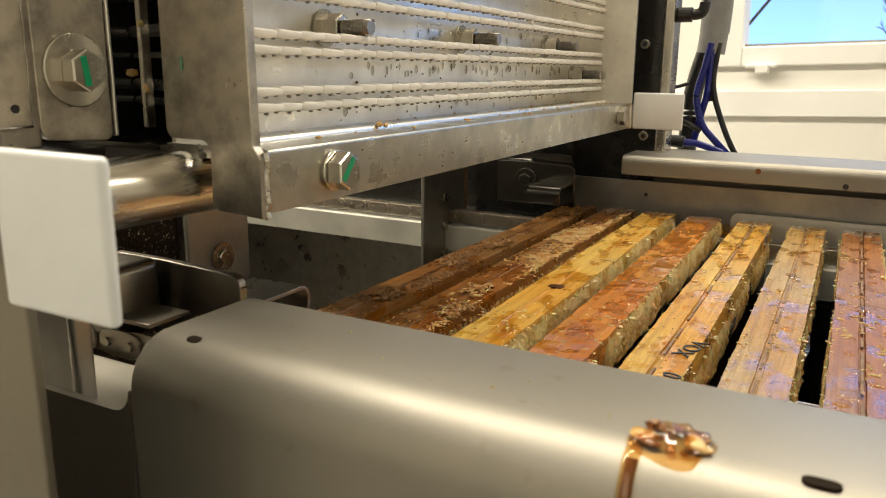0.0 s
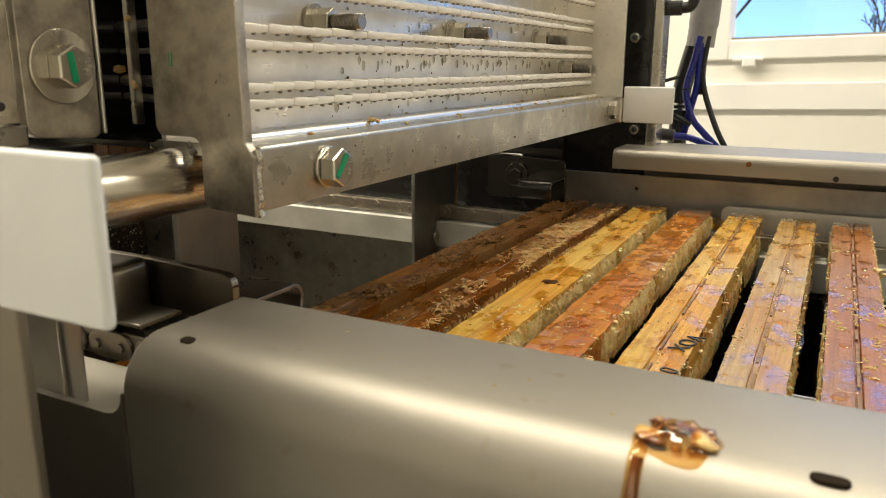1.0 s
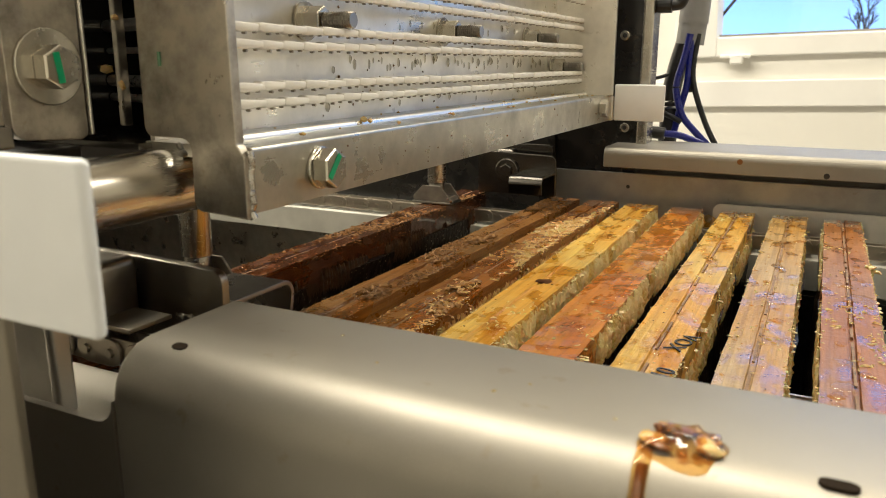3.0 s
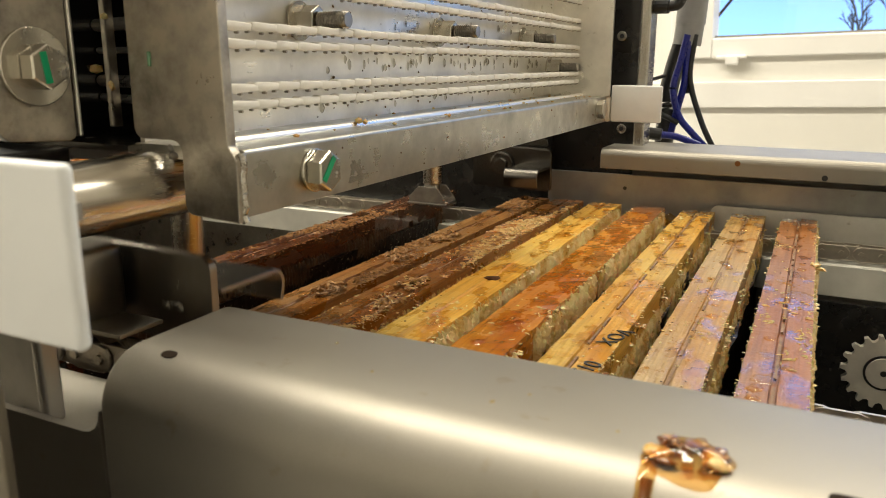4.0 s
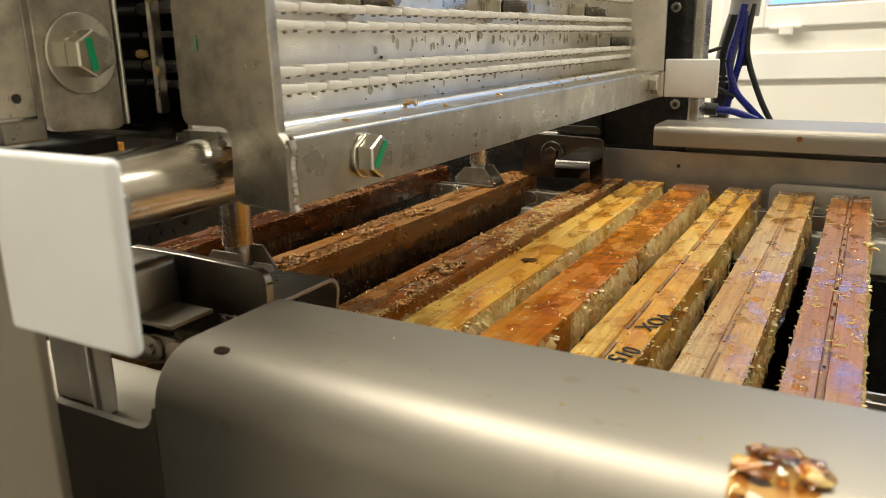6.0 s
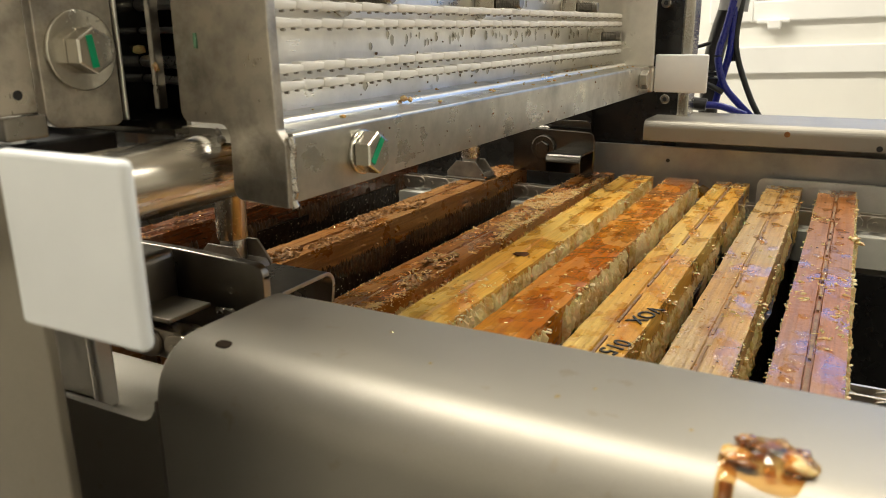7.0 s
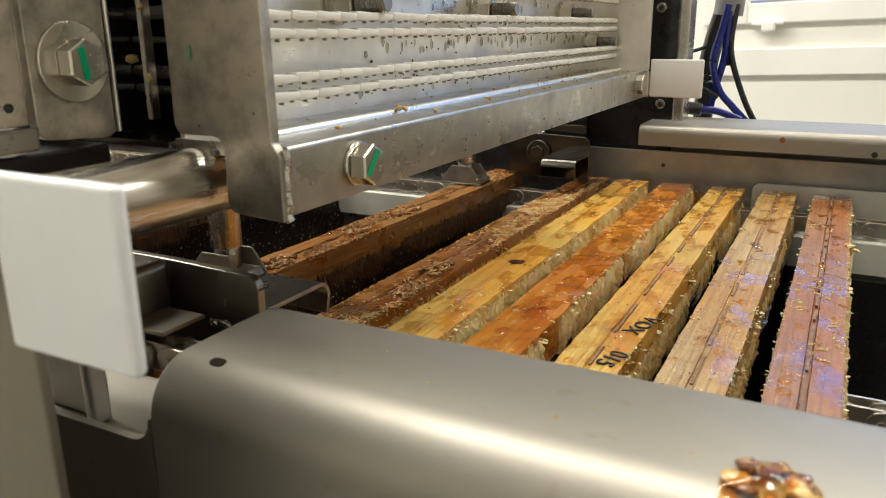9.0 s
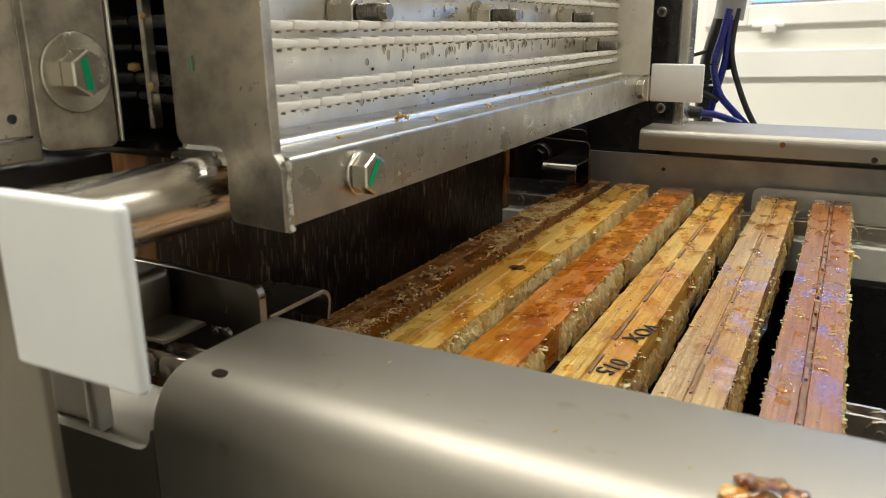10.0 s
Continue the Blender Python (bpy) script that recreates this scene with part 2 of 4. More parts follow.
def merge(bm, own):
    if bm is None:
        return own
    me = bpy.data.meshes.new("tmp")
    own.to_mesh(me)
    own.free()
    bm.from_mesh(me)
    bpy.data.meshes.remove(me)
    return bm


def rod(a, b, r, seg=16, bev=0.0, bm=None, r2=None):
    a, b = Vector(a), Vector(b)
    own = bmesh.new()
    bmesh.ops.create_cone(own, cap_ends=True, segments=seg, radius1=r, radius2=r if r2 is None else r2, depth=(b - a).length)
    if bev:
        caps = [e for e in own.edges if abs(e.verts[0].co.z - e.verts[1].co.z) < 1e-6]
        bmesh.ops.bevel(own, geom=caps, offset=bev, segments=2, profile=0.5, affect="EDGES")
    m = Matrix.Translation((a + b) / 2) @ (b - a).to_track_quat("Z", "Y").to_matrix().to_4x4()
    bmesh.ops.transform(own, matrix=m, verts=own.verts)
    return merge(bm, own)


def slab(outline, axis, lo, hi, bev=0.0, bm=None):
    """A flat outline (two coordinates) made thick along an axis, from lo to hi."""
    own = bmesh.new()

    def at(p, w):
        q = list(p)
        q.insert("xyz".index(axis), w)
        return own.verts.new(q)

    a, b = [at(p, lo) for p in outline], [at(p, hi) for p in outline]
    n = len(outline)
    own.faces.new(a), own.faces.new(b[::-1])
    for i in range(n):
        own.faces.new((a[i], b[i], b[(i + 1) % n], a[(i + 1) % n]))
    bmesh.ops.recalc_face_normals(own, faces=own.faces)
    if bev:
        bmesh.ops.bevel(own, geom=own.edges[:], offset=bev, segments=2, profile=0.5, affect="EDGES")
    return merge(bm, own)


def arc(cx, cy, r, a0, a1, n=6):
    return [(cx + r * math.cos(radians(a0 + (a1 - a0) * i / n)), cy + r * math.sin(radians(a0 + (a1 - a0) * i / n))) for i in range(n + 1)]


def strip_profile(line, thick):
    """A bent sheet's closed outline from its outer line."""
    inner = []
    for i, p in enumerate(line):
        a, b = Vector(line[max(0, i - 1)]), Vector(line[min(len(line) - 1, i + 1)])
        d = (b - a).normalized()
        inner.append((p[0] - d.y * thick, p[1] + d.x * thick))
    return list(line) + inner[::-1]


def pipe(points, r, seg=10, steps=8, bm=None):
    """A round hose through the points, smoothed."""
    pts = [Vector(p) for p in points]
    line = []
    for i in range(len(pts) - 1):
        p0, p1, p2, p3 = pts[max(0, i - 1)], pts[i], pts[i + 1], pts[min(len(pts) - 1, i + 2)]
        for k in range(steps):
            u = k / steps
            line.append(0.5 * (2 * p1 + (p2 - p0) * u + (2 * p0 - 5 * p1 + 4 * p2 - p3) * u * u + (3 * p1 - p0 - 3 * p2 + p3) * u ** 3))
    line.append(pts[-1])
    own = bmesh.new()
    rings = []
    for i, p in enumerate(line):
        d = (line[min(len(line) - 1, i + 1)] - line[max(0, i - 1)]).normalized()
        q = d.to_track_quat("Z", "Y")
        rings.append([own.verts.new(p + q @ Vector((r * math.cos(2 * math.pi * k / seg), r * math.sin(2 * math.pi * k / seg), 0))) for k in range(seg)])
    for a, b in zip(rings, rings[1:]):
        for k in range(seg):
            own.faces.new((a[k], a[(k + 1) % seg], b[(k + 1) % seg], b[k]))
    own.faces.new(rings[0][::-1]), own.faces.new(rings[-1])
    bmesh.ops.recalc_face_normals(own, faces=own.faces)
    return merge(bm, own)


def blobs(spots, seed, flat=0.6, rough=0.35, sub=1):
    """Irregular lumps: spots are centre and radius."""
    rnd = random.Random(seed)
    verts, faces = [], []
    ico = bmesh.new()
    bmesh.ops.create_icosphere(ico, subdivisions=sub, radius=1)
    base, tri = [v.co.copy() for v in ico.verts], [[v.index for v in f.verts] for f in ico.faces]
    ico.free()
    for (x, y, z), r in spots:
        n = len(verts)
        sx, sy = rnd.uniform(0.7, 1.5), rnd.uniform(0.7, 1.5)
        for c in base:
            k = r * (1 + rnd.uniform(-rough, rough))
            verts.append((x + c.x * k * sx, y + c.y * k * sy, z + c.z * k * flat))
        faces += [[n + i for i in f] for f in tri]
    me = bpy.data.meshes.new("tmp")
    me.from_pydata(verts, [], faces)
    bm = bmesh.new()
    bm.from_mesh(me)
    bpy.data.meshes.remove(me)
    return bm


def hex_bolt(name, at, axis, across, label, material=None, mark=None, washer=0.0, category="bolt"):
    """A hexagon-head bolt lying against a face; at is the face, axis the way that the head looks."""
    at, ax = Vector(at), Vector(axis).normalized()
    root = thing(name, at, label, category, "frame bolts")
    h = across * 0.5
    base = at
    if washer:
        part("washer", rod(at, at + ax * 0.0016, washer, 28, 0.0004), STEEL_BOLT, root, smooth=False)
        base = at + ax * 0.0016
    head = rod(base, base + ax * h, across / 2 / math.cos(math.pi / 6), 6, across * 0.05)
    part("head", head, STEEL_BOLT, root)
    if mark:
        up = Vector((0, 0, 1))
        side = ax.cross(up).normalized()
        d = (up * math.cos(radians(mark)) + side * math.sin(radians(mark))).normalized()
        e = ax.cross(d)
        bm = bmesh.new()
        c = base + ax * (h + 0.0003)
        quad = [c + d * s * across * 0.4 + e * (k * across * 0.09 + across * 0.12) for s, k in ((-1, -1), (1, -1), (1, 1), (-1, 1))]
        top = [bm.verts.new(q) for q in quad]
        low = [bm.verts.new(q - ax * 0.0004) for q in quad]
        bm.faces.new(top), bm.faces.new(low[::-1])
        for i in range(4):
            bm.faces.new((low[i], low[(i + 1) % 4], top[(i + 1) % 4], top[i]))
        bmesh.ops.recalc_face_normals(bm, faces=bm.faces)
        part("paint_mark", bm, GREEN, root, "bright green paint stroke")
    return root


# ---- room ----
def room():
    x0, x1, y0, y1, h = -3.3, 2.4, -2.4, 1.6, 2.5
    tagged(part("floor", box(x0, x1, y0, y1, -0.1, 0), FLOOR), "grey painted workshop floor", "floor", kind="structure")
    tagged(part("ceiling", box(x0, x1, y0, y1, h, h + 0.1), CEIL), "white painted workshop ceiling", "ceiling", kind="structure")
    tagged(part("wall_west", box(x0 - 0.1, x0, y0 - 0.1, y1 + 0.12, -0.1, h + 0.1), WALL), "cream painted workshop wall", "wall", kind="structure")
    tagged(part("wall_east", box(x1, x1 + 0.1, y0 - 0.1, y1 + 0.12, -0.1, h + 0.1), WALL), "cream painted workshop wall", "wall", kind="structure")
    tagged(part("wall_south", box(x0, x1, y0 - 0.1, y0, -0.1, h + 0.1), WALL), "cream painted workshop wall", "wall", kind="structure")
    wx0, wx1, wz0, wz1 = -0.15, 1.2, 1.143, 2.1
    bm = box(x0 - 0.2, wx0, y1, y1 + 0.12, -0.3, h + 0.3)
    box(wx1, x1 + 0.2, y1, y1 + 0.12, -0.3, h + 0.3, bm=bm)
    box(wx0, wx1, y1, y1 + 0.12, -0.3, wz0, bm=bm)
    box(wx0, wx1, y1, y1 + 0.12, wz1, h + 0.3, bm=bm)
    tagged(part("wall_north", bm, WALL), "cream painted board wall round a window", "wall", kind="structure")
    win = thing("window_1", (wx0, y1, wz0), "white painted casement window with a small latch", "window", kind="structure")
    bm = bmesh.new()
    for a in ((wx0 - 0.05, wx0 + 0.035, wz0 - 0.019, wz1 + 0.05), (wx1 - 0.03, wx1 + 0.05, wz0 - 0.019, wz1 + 0.05)):
        box(a[0], a[1], y1 - 0.012, y1 + 0.09, a[2], a[3], 0.003, bm=bm)
    box(wx0 + 0.035, wx1 - 0.03, y1 - 0.012, y1 + 0.09, wz0 - 0.019, wz0 + 0.022, 0.003, bm=bm)
    box(wx0 + 0.035, wx1 - 0.03, y1 - 0.012, y1 + 0.09, wz1 - 0.03, wz1 + 0.05, 0.003, bm=bm)
    part("window_frame", bm, FRAME_WHITE, win)
    bm = box(wx0 + 0.03, wx1, y1 + 0.03, y1 + 0.05, wz0 + 0.018, wz0 + 0.028)
    part("gasket", bm, STEEL_DULL, win, "thin grey aluminium glazing bead")
    pane = part("pane", box(wx0 + 0.03, wx1 - 0.03, y1 + 0.045, y1 + 0.049, wz0 + 0.02, wz1 - 0.03), GLASS, win)
    pane.visible_shadow = False
    bm = box(-0.085, -0.06, y1 - 0.03, y1 - 0.012, 1.109, 1.129, 0.003)
    box(-0.105, -0.045, y1 - 0.024, y1 - 0.014, 1.121, 1.129, 0.002, bm=bm)
    part("stay", rod((-0.118, y1 + 0.08, 1.212), (-0.045, y1 + 0.08, 1.305), 0.0032, 8), BARK, win, "dark metal stay outside the pane")
    part("latch", bm, FRAME_WHITE, win, "small white plastic latch")
    bm = box(x0, x1, y1 - 0.012, y1, 1.0212, 1.0753, 0.002)
    tagged(part("trim", bm, FRAME_WHITE), "white painted horizontal board under the window", "trim", kind="structure")
    # the cabin does not stand quite level with the machine
    lean = Matrix.Translation((-0.13, y1, 1.1)) @ pose(0, 0, 0, 0, -1.8, 0) @ Matrix.Translation((0.13, -y1, -1.1))
    for ob in (bpy.data.objects["wall_north"], bpy.data.objects["trim"], win):
        ob.matrix_basis = lean @ ob.matrix_basis
    for (x, y), sx, sy, watts in CEILING_LIGHTS:
        lamp = thing("ceiling_light", (x, y, h), "assumed white ceiling light panel out of view, switched on", "light", "ceiling lights")
        part("housing", box(x - sx / 2 - 0.04, x + sx / 2 + 0.04, y - sy / 2 - 0.04, y + sy / 2 + 0.04, h - 0.05, h), FRAME_WHITE, lamp)


room()


# ---- near and far cover rails ----
def rails():
    # near rail: a bent sheet with a rounded front edge and a lower notch at its end
    top, yf, yb, r = 1.041, -0.022, 0.03, 0.015
    line = [(yf, 0.0), (yf, 1.015)] + [(yf + r - r * math.cos(radians(a)), top - r + r * math.sin(radians(a))) for a in range(0, 91, 10)] + [(yb - 0.004, top)] + [(yb - 0.004 + 0.004 * math.sin(radians(a)), top - 0.004 + 0.004 * math.cos(radians(a))) for a in (30, 60, 90)] + [(yb, 1.026)]
    near = thing("near_cover_rail", (0.2, 0, 0.78), "satin stainless steel cover rail with a rounded edge", "machine cover")
    own = bmesh.new()
    prof = strip_profile(line, -0.0025)
    for x, last in ((-0.062, 0), (0.75, 1)):
        ring = [own.verts.new((x, p[0], p[1])) for p in prof]
        if last:
            for i in range(len(ring)):
                own.faces.new((prev[i], ring[i], ring[(i + 1) % len(ring)], prev[(i + 1) % len(ring)]))
            own.faces.new(ring)
        else:
            own.faces.new(ring[::-1])
        prev = ring
    bmesh.ops.recalc_face_normals(own, faces=own.faces)
    sheet = part("cover_sheet", own, STEEL_RAIL, near)
    for f in sheet.data.polygons:
        f.use_smooth = True
    m = sheet.modifiers.new("b", "BEVEL")
    m.width, m.segments, m.limit_method, m.angle_limit = 0.0012, 2, "ANGLE", radians(50)
    out = [(-0.8, 0.0), (-0.0625, 0.0), (-0.0625, 1.026), *arc(-0.0695, 1.026, 0.007, 0, -90, 4), (-0.8, 1.017)]
    part("low_front", slab(out, "y", yf, yf + 0.0025), STEEL_RAIL, near)
    part("ledge", box(-0.3, -0.0625, yf + 0.0025, 0.028, 1.002, 1.0045), STEEL_RAIL, near)
    bm = slab([*arc(-0.0009, 0, 0.0015, 90, 270, 5), *arc(0.0009, 0, 0.0015, -90, 90, 5)], "z", -0.003, 0.0001)
    tilt = math.acos((yf + r + 0.01) / r)
    bmesh.ops.transform(bm, matrix=pose(-0.0478, -0.0104, top - r + r * math.sin(tilt), 90 - math.degrees(tilt)), verts=bm.verts)
    part("hole", bm, HOLE, near, "small dark slotted hole")
    part("slot", slab([*arc(0.1088, -0.0095, 0.0017, 90, 270, 5), *arc(0.1125, -0.0095, 0.0017, -90, 90, 5)], "z", 1.036, 1.0412), HOLE, near, "dark slotted hole")
    # far rail
    far = thing("far_cover_rail", (0.2, 0.5, 0.9), "satin stainless steel cover rail with a rounded lip", "machine cover")
    fy, ft = 0.466, 1.0475
    line = [(fy, 1.0315)] + [(fy + 0.006 - 0.006 * math.cos(radians(a)), ft - 0.006 + 0.006 * math.sin(radians(a))) for a in range(0, 91, 15)] + [(0.54, ft), (0.5425, ft - 0.002), (0.5425, 0.0)]
    sheet = part("cover_sheet", slab(strip_profile(line, -0.002), "x", -0.057, 0.75), STEEL_RAIL, far)
    m = sheet.modifiers.new("b", "BEVEL")
    m.width, m.segments, m.limit_method, m.angle_limit = 0.002, 3, "ANGLE", radians(50)
    for x, z in ((0.048, 1.0415), (0.108, 1.0345)):
        part("hole", rod((x, fy - 0.0006, z), (x, fy + 0.003, z), 0.0021, 14), HONEY_DARK if x < 0.06 else BLACK, far)
    wall = part("inner_wall", box(-0.111, 0.75, 0.5, 0.503, 0.75, 1.0225), STEEL_DULL, far)
    part("hole", rod((-0.043, 0.4994, 1.011), (-0.043, 0.502, 1.011), 0.0016, 12), BLACK, far)
    out = [(0.029, 0.95), (0.029, 0.998), *arc(0.035, 0.998, 0.006, 180, 90, 5), (0.75, 1.004), (0.75, 0.95)]
    part("guide_plate", slab(out, "y", 0.489, 0.492), steel("guide_steel", (0.72, 0.7, 0.65), 0.5, (300, 300, 300), 0.3, 0.15, 0.0), far)


rails()


# ---- conveyor ----
def roller_chain(y, z, x0, x1, name, label):
    """A roller chain along x; link plates share one mesh."""
    root = thing(name, ((x0 + x1) / 2, y, z), label, "chain", "conveyor chains")
    pitch = 0.0127
    n = int((x1 - x0) / pitch)
    plate = bmesh.new()
    out = [*arc(0, 0, 0.0055, 90, 270, 5), *arc(pitch, 0, 0.0055, -90, 90, 5)]
    slab(out, "y", 0, 0.0016, 0.0004, bm=plate)
    for dx in (0, pitch):
        rod((dx, -0.0012, 0), (dx, 0.008, 0), 0.0019, 8, bm=plate)
        rod((dx, 0.002, 0), (dx, 0.0075, 0), 0.0042, 8, bm=plate)
    slab(out, "y", 0.0085, 0.0101, bm=plate)
    me = bpy.data.meshes.new("link")
    plate.to_mesh(me)
    plate.free()
    me.materials.append(CHAIN)
    for i in range(n):
        ob = new("link", me)
        ob.parent = root
        ob.location = (x0 + i * pitch - (x0 + x1) / 2, (-0.0017 if i % 2 else 0) - 0.005, 0)
    return root


def conveyor():
    roller_chain(0.462, 0.983, -0.79, 0.4, "roller_chain", "oily steel roller chain carrying the comb frames")
    roller_chain(0.165, 0.978, 0.1, 0.5, "roller_chain", "oily steel roller chain beside a sprocket")
    roller_chain(0.04, 1.0085, -0.79, -0.07, "roller_chain", "oily steel roller chain behind the cover")
    cover = thing("chain_cover", (-0.2, 0.045, 1.01), "flat steel strip over the roller chain", "machine cover")
    part("sheet", box(-0.34, -0.118, 0.0335, 0.054, 1.0178, 1.0195, 0.0004), STEEL_COLUMN, cover)
    rail = thing("chain_rail", (0, 0.46, 0.96), "white plastic guide rail under the conveyor chain", "rail")
    part("web", box(-0.8, 0.5, 0.448, 0.451, 0.952, 0.975, 0.0006), GUIDE_PLASTIC, rail)
    part("flange", box(-0.8, 0.5, 0.4515, 0.497, 0.9725, 0.975, 0.0006), GUIDE_PLASTIC, rail)
    side = thing("trough_side", (0, 0.45, 0.7), "grey stainless trough side wall", "machine cover")
    part("sheet", box(-0.8, 0.5, 0.452, 0.455, 0.0, 0.951), STEEL_BAR, side)
    part("bottom", box(-0.8, 0.5, 0.0, 0.452, 0.6, 0.604), STEEL_DULL, side)
    part("near_wall", box(-0.5, 0.5, 0.032, 0.035, 0.6, 0.97), STEEL_DULL, side)
    wheel = thing("sprocket", (0.1555, 0.4, 0.918), "flat steel chain sprocket with pointed teeth", "sprocket")
    out = []
    for k in range(18):
        a = 360 / 18 * k
        for da, r in ((-6, 0.0218), (-3.2, 0.0252), (2.2, 0.0255), (4.5, 0.0224), (10, 0.0212)):
            out.append((0.1555 + r * math.cos(radians(a + da)), 0.918 + r * math.sin(radians(a + da))))
    part("toothed_disc", slab(out, "y", 0.398, 0.403), STEEL_SPROCKET, wheel)
    bm = bmesh.new()
    slab([*arc(0.1555, 0.918, 0.012, 0, 360, 24)][:-1], "y", 0.3972, 0.3985, bm=bm)
    part("hub_ring", bm, BLACK, wheel, "dark hub groove")
    part("hub", rod((0.1555, 0.3965, 0.918), (0.1555, 0.3985, 0.918), 0.0105, 24, 0.0004), STEEL_SPROCKET, wheel)
    part("hub_screw", rod((0.1555, 0.396, 0.918), (0.1555, 0.3975, 0.918), 0.002, 10), BLACK, wheel)
    # added black sheet in place of the shaded trough behind the wheel
    part("shade_plate", box(0.1, 0.5, 0.44, 0.443, 0.6, 0.95), SHADE_BLACK, wheel, "added black sheet for the shade behind the sprocket")
    part("axle", rod((0.1555, 0.4035, 0.918), (0.1555, 0.45, 0.918), 0.008, 12), STEEL_DULL, wheel)


conveyor()


# ---- uncapping head ----
def head():
    body = thing("uncapping_head", (-0.08, 0.25, 1.068), "stainless steel uncapping head with end plates and a cross bar", "machine")
    # cross bar: angle with a rounded top edge
    out = [(-0.058, 1.068), (-0.058, 1.0876), *arc(-0.0592, 1.0876, 0.0012, 0, 90, 3), (-0.1038, 1.0888), (-0.1038, 1.085), (-0.064, 1.084), (-0.062, 1.082), (-0.062, 1.068)]
    part("cross_bar", slab(out, "y", 0.0357, 0.478), STEEL_BAR, body)
    part("ridge", rod((-0.078, 0.038, 1.0886), (-0.078, 0.474, 1.0886), 0.0022, 12), STEEL, body, smooth=True)
    part("back_panel", box(-0.106, -0.104, 0.04, 0.474, 1.084, 1.22), STEEL, body, "water-spotted stainless back panel")
    # near end plate
    out = [(-0.099, 1.18), (-0.099, 1.094), *arc(-0.096, 1.094, 0.003, 180, 270, 3), (-0.086, 1.091), *arc(-0.0835, 1.087, 0.004, 90, 0, 3), (-0.0795, 1.0705), *arc(-0.0765, 1.0705, 0.003, 180, 260, 4), (-0.058, 1.0665), (-0.058, 1.086), (-0.061, 1.09), (-0.0625, 1.18)]
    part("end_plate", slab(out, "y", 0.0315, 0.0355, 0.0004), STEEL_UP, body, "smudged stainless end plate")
    # weld beads
    rnd0 = random.Random(2)
    part("weld_bead", pipe([(-0.0585 + rnd0.uniform(-0.0004, 0.0004), 0.0345 + rnd0.uniform(-0.0003, 0.0003), 1.0664 + 0.0024 * i) for i in range(10)], 0.0014, 12, 4), STEEL_POLISHED, body, "bright uneven weld bead", smooth=True)
    part("weld_bead", blobs([((-0.0845, 0.0315, 1.0885), 0.0016), ((-0.083, 0.0315, 1.0862), 0.0014)], 4, 1.0, 0.2), STEEL_RAIL, body, smooth=True)
    part("end_plate", slab([(-0.106, 1.0889), (-0.0545, 1.0888), (-0.0545, 1.22), (-0.106, 1.22)], "y", 0.474, 0.478, 0.0003), STEEL, body, "stainless end plate")
    part("paint_smudge", box(-0.0905, -0.0893, 0.0309, 0.0316, 1.1135, 1.118, 0.0002), plain("worn_green_paint", (0.1, 0.2, 0.11), 0.6), body, "faint worn green paint smudge")
    part("bar_end", box(-0.062, -0.0545, 0.4785, 0.483, 1.068, 1.0885, 0.0015), STEEL, body)
    part("guide_shaft", rod((-0.0945, -0.09, 1.0756), (-0.0945, 0.06, 1.0756), 0.0112, 48), STEEL_POLISHED, body, "polished round steel shaft", smooth=True)
    # drops and crumbs on the ledge
    rnd = random.Random(5)
    spots = [((rnd.uniform(-0.1, -0.062), rnd.uniform(0.06, 0.46), 1.0895), rnd.uniform(0.0004, 0.0011)) for _ in range(60)]
    tagged(part("wax_crumbs", blobs(spots, 6), WAX), "pale wax crumbs on the steel ledge", "crumbs", kind="stuff")
    tagged(part("wax_crumb", blobs([((-0.0755, 0.129, 1.091), 0.0021), ((-0.0735, 0.131, 1.0905), 0.0018)], 7), WAX), "yellow wax crumb on the steel ledge", "crumb")
    spots = []
    for _ in range(70):
        y = rnd.uniform(0.06, 0.47) if rnd.random() < 0.5 else rnd.gauss(0.19, 0.03)
        spots.append(((-0.1037, y, rnd.uniform(1.091, 1.15)), rnd.uniform(0.0002, 0.0005)))
    tagged(part("honey_specks", blobs(spots, 32, 1.6, 0.5), WAX_DARK), "dried honey specks on the steel panel", "specks", kind="stuff")
    spots = [((-0.0578, rnd.uniform(0.06, 0.47), rnd.uniform(1.07, 1.086)), rnd.uniform(0.0002, 0.0005)) for _ in range(22)]
    tagged(part("honey_specks", blobs(spots, 33, 1.4, 0.5), HONEY_DARK), "dark specks on the steel cross bar", "specks", kind="stuff")
    spots = [((-0.1044, rnd.uniform(0.14, 0.45), rnd.choice((1.114, 1.1155, 1.113, 1.1345, 1.094)) + rnd.uniform(-0.003, 0.003)), rnd.uniform(0.0009, 0.0014)) for _ in range(70)]
    tagged(part("dried_drops", blobs(spots, 36, 2.0, 0.15, 2), DRIED, smooth=True), "dried upright drop marks on the steel panel", "marks", kind="stuff")
    # white plastic strips made of overlapping links
    link = bmesh.new()
    L = 0.0131
    prof = [(-0.0006, 0.0006), (0.0, 0.003), (0.0016, 0.0036), (0.0085, 0.0033), (L + 0.002, 0.0029), (L + 0.002, 0.0006), (0.009, 0.0002), (0.003, 0.0)]
    slab([(y, z) for y, z in prof], "x", -0.0024, 0.0024, 0.0006, bm=link)
    for f in link.faces:
        f.smooth = True
    me = bpy.data.meshes.new("link")
    link.to_mesh(me)
    link.free()
    me.materials.append(STRIP)
    dot = bmesh.new()
    rod((0.0006, 0.006, -0.0003), (0.0023, 0.006, -0.0003), 0.0005, 6, bm=dot)
    rod((0.0006, 0.0115, 0.0), (0.0023, 0.0115, 0.0), 0.0004, 6, bm=dot)
    med = bpy.data.meshes.new("pin")
    dot.to_mesh(med)
    dot.free()
    med.materials.append(CHAIN)
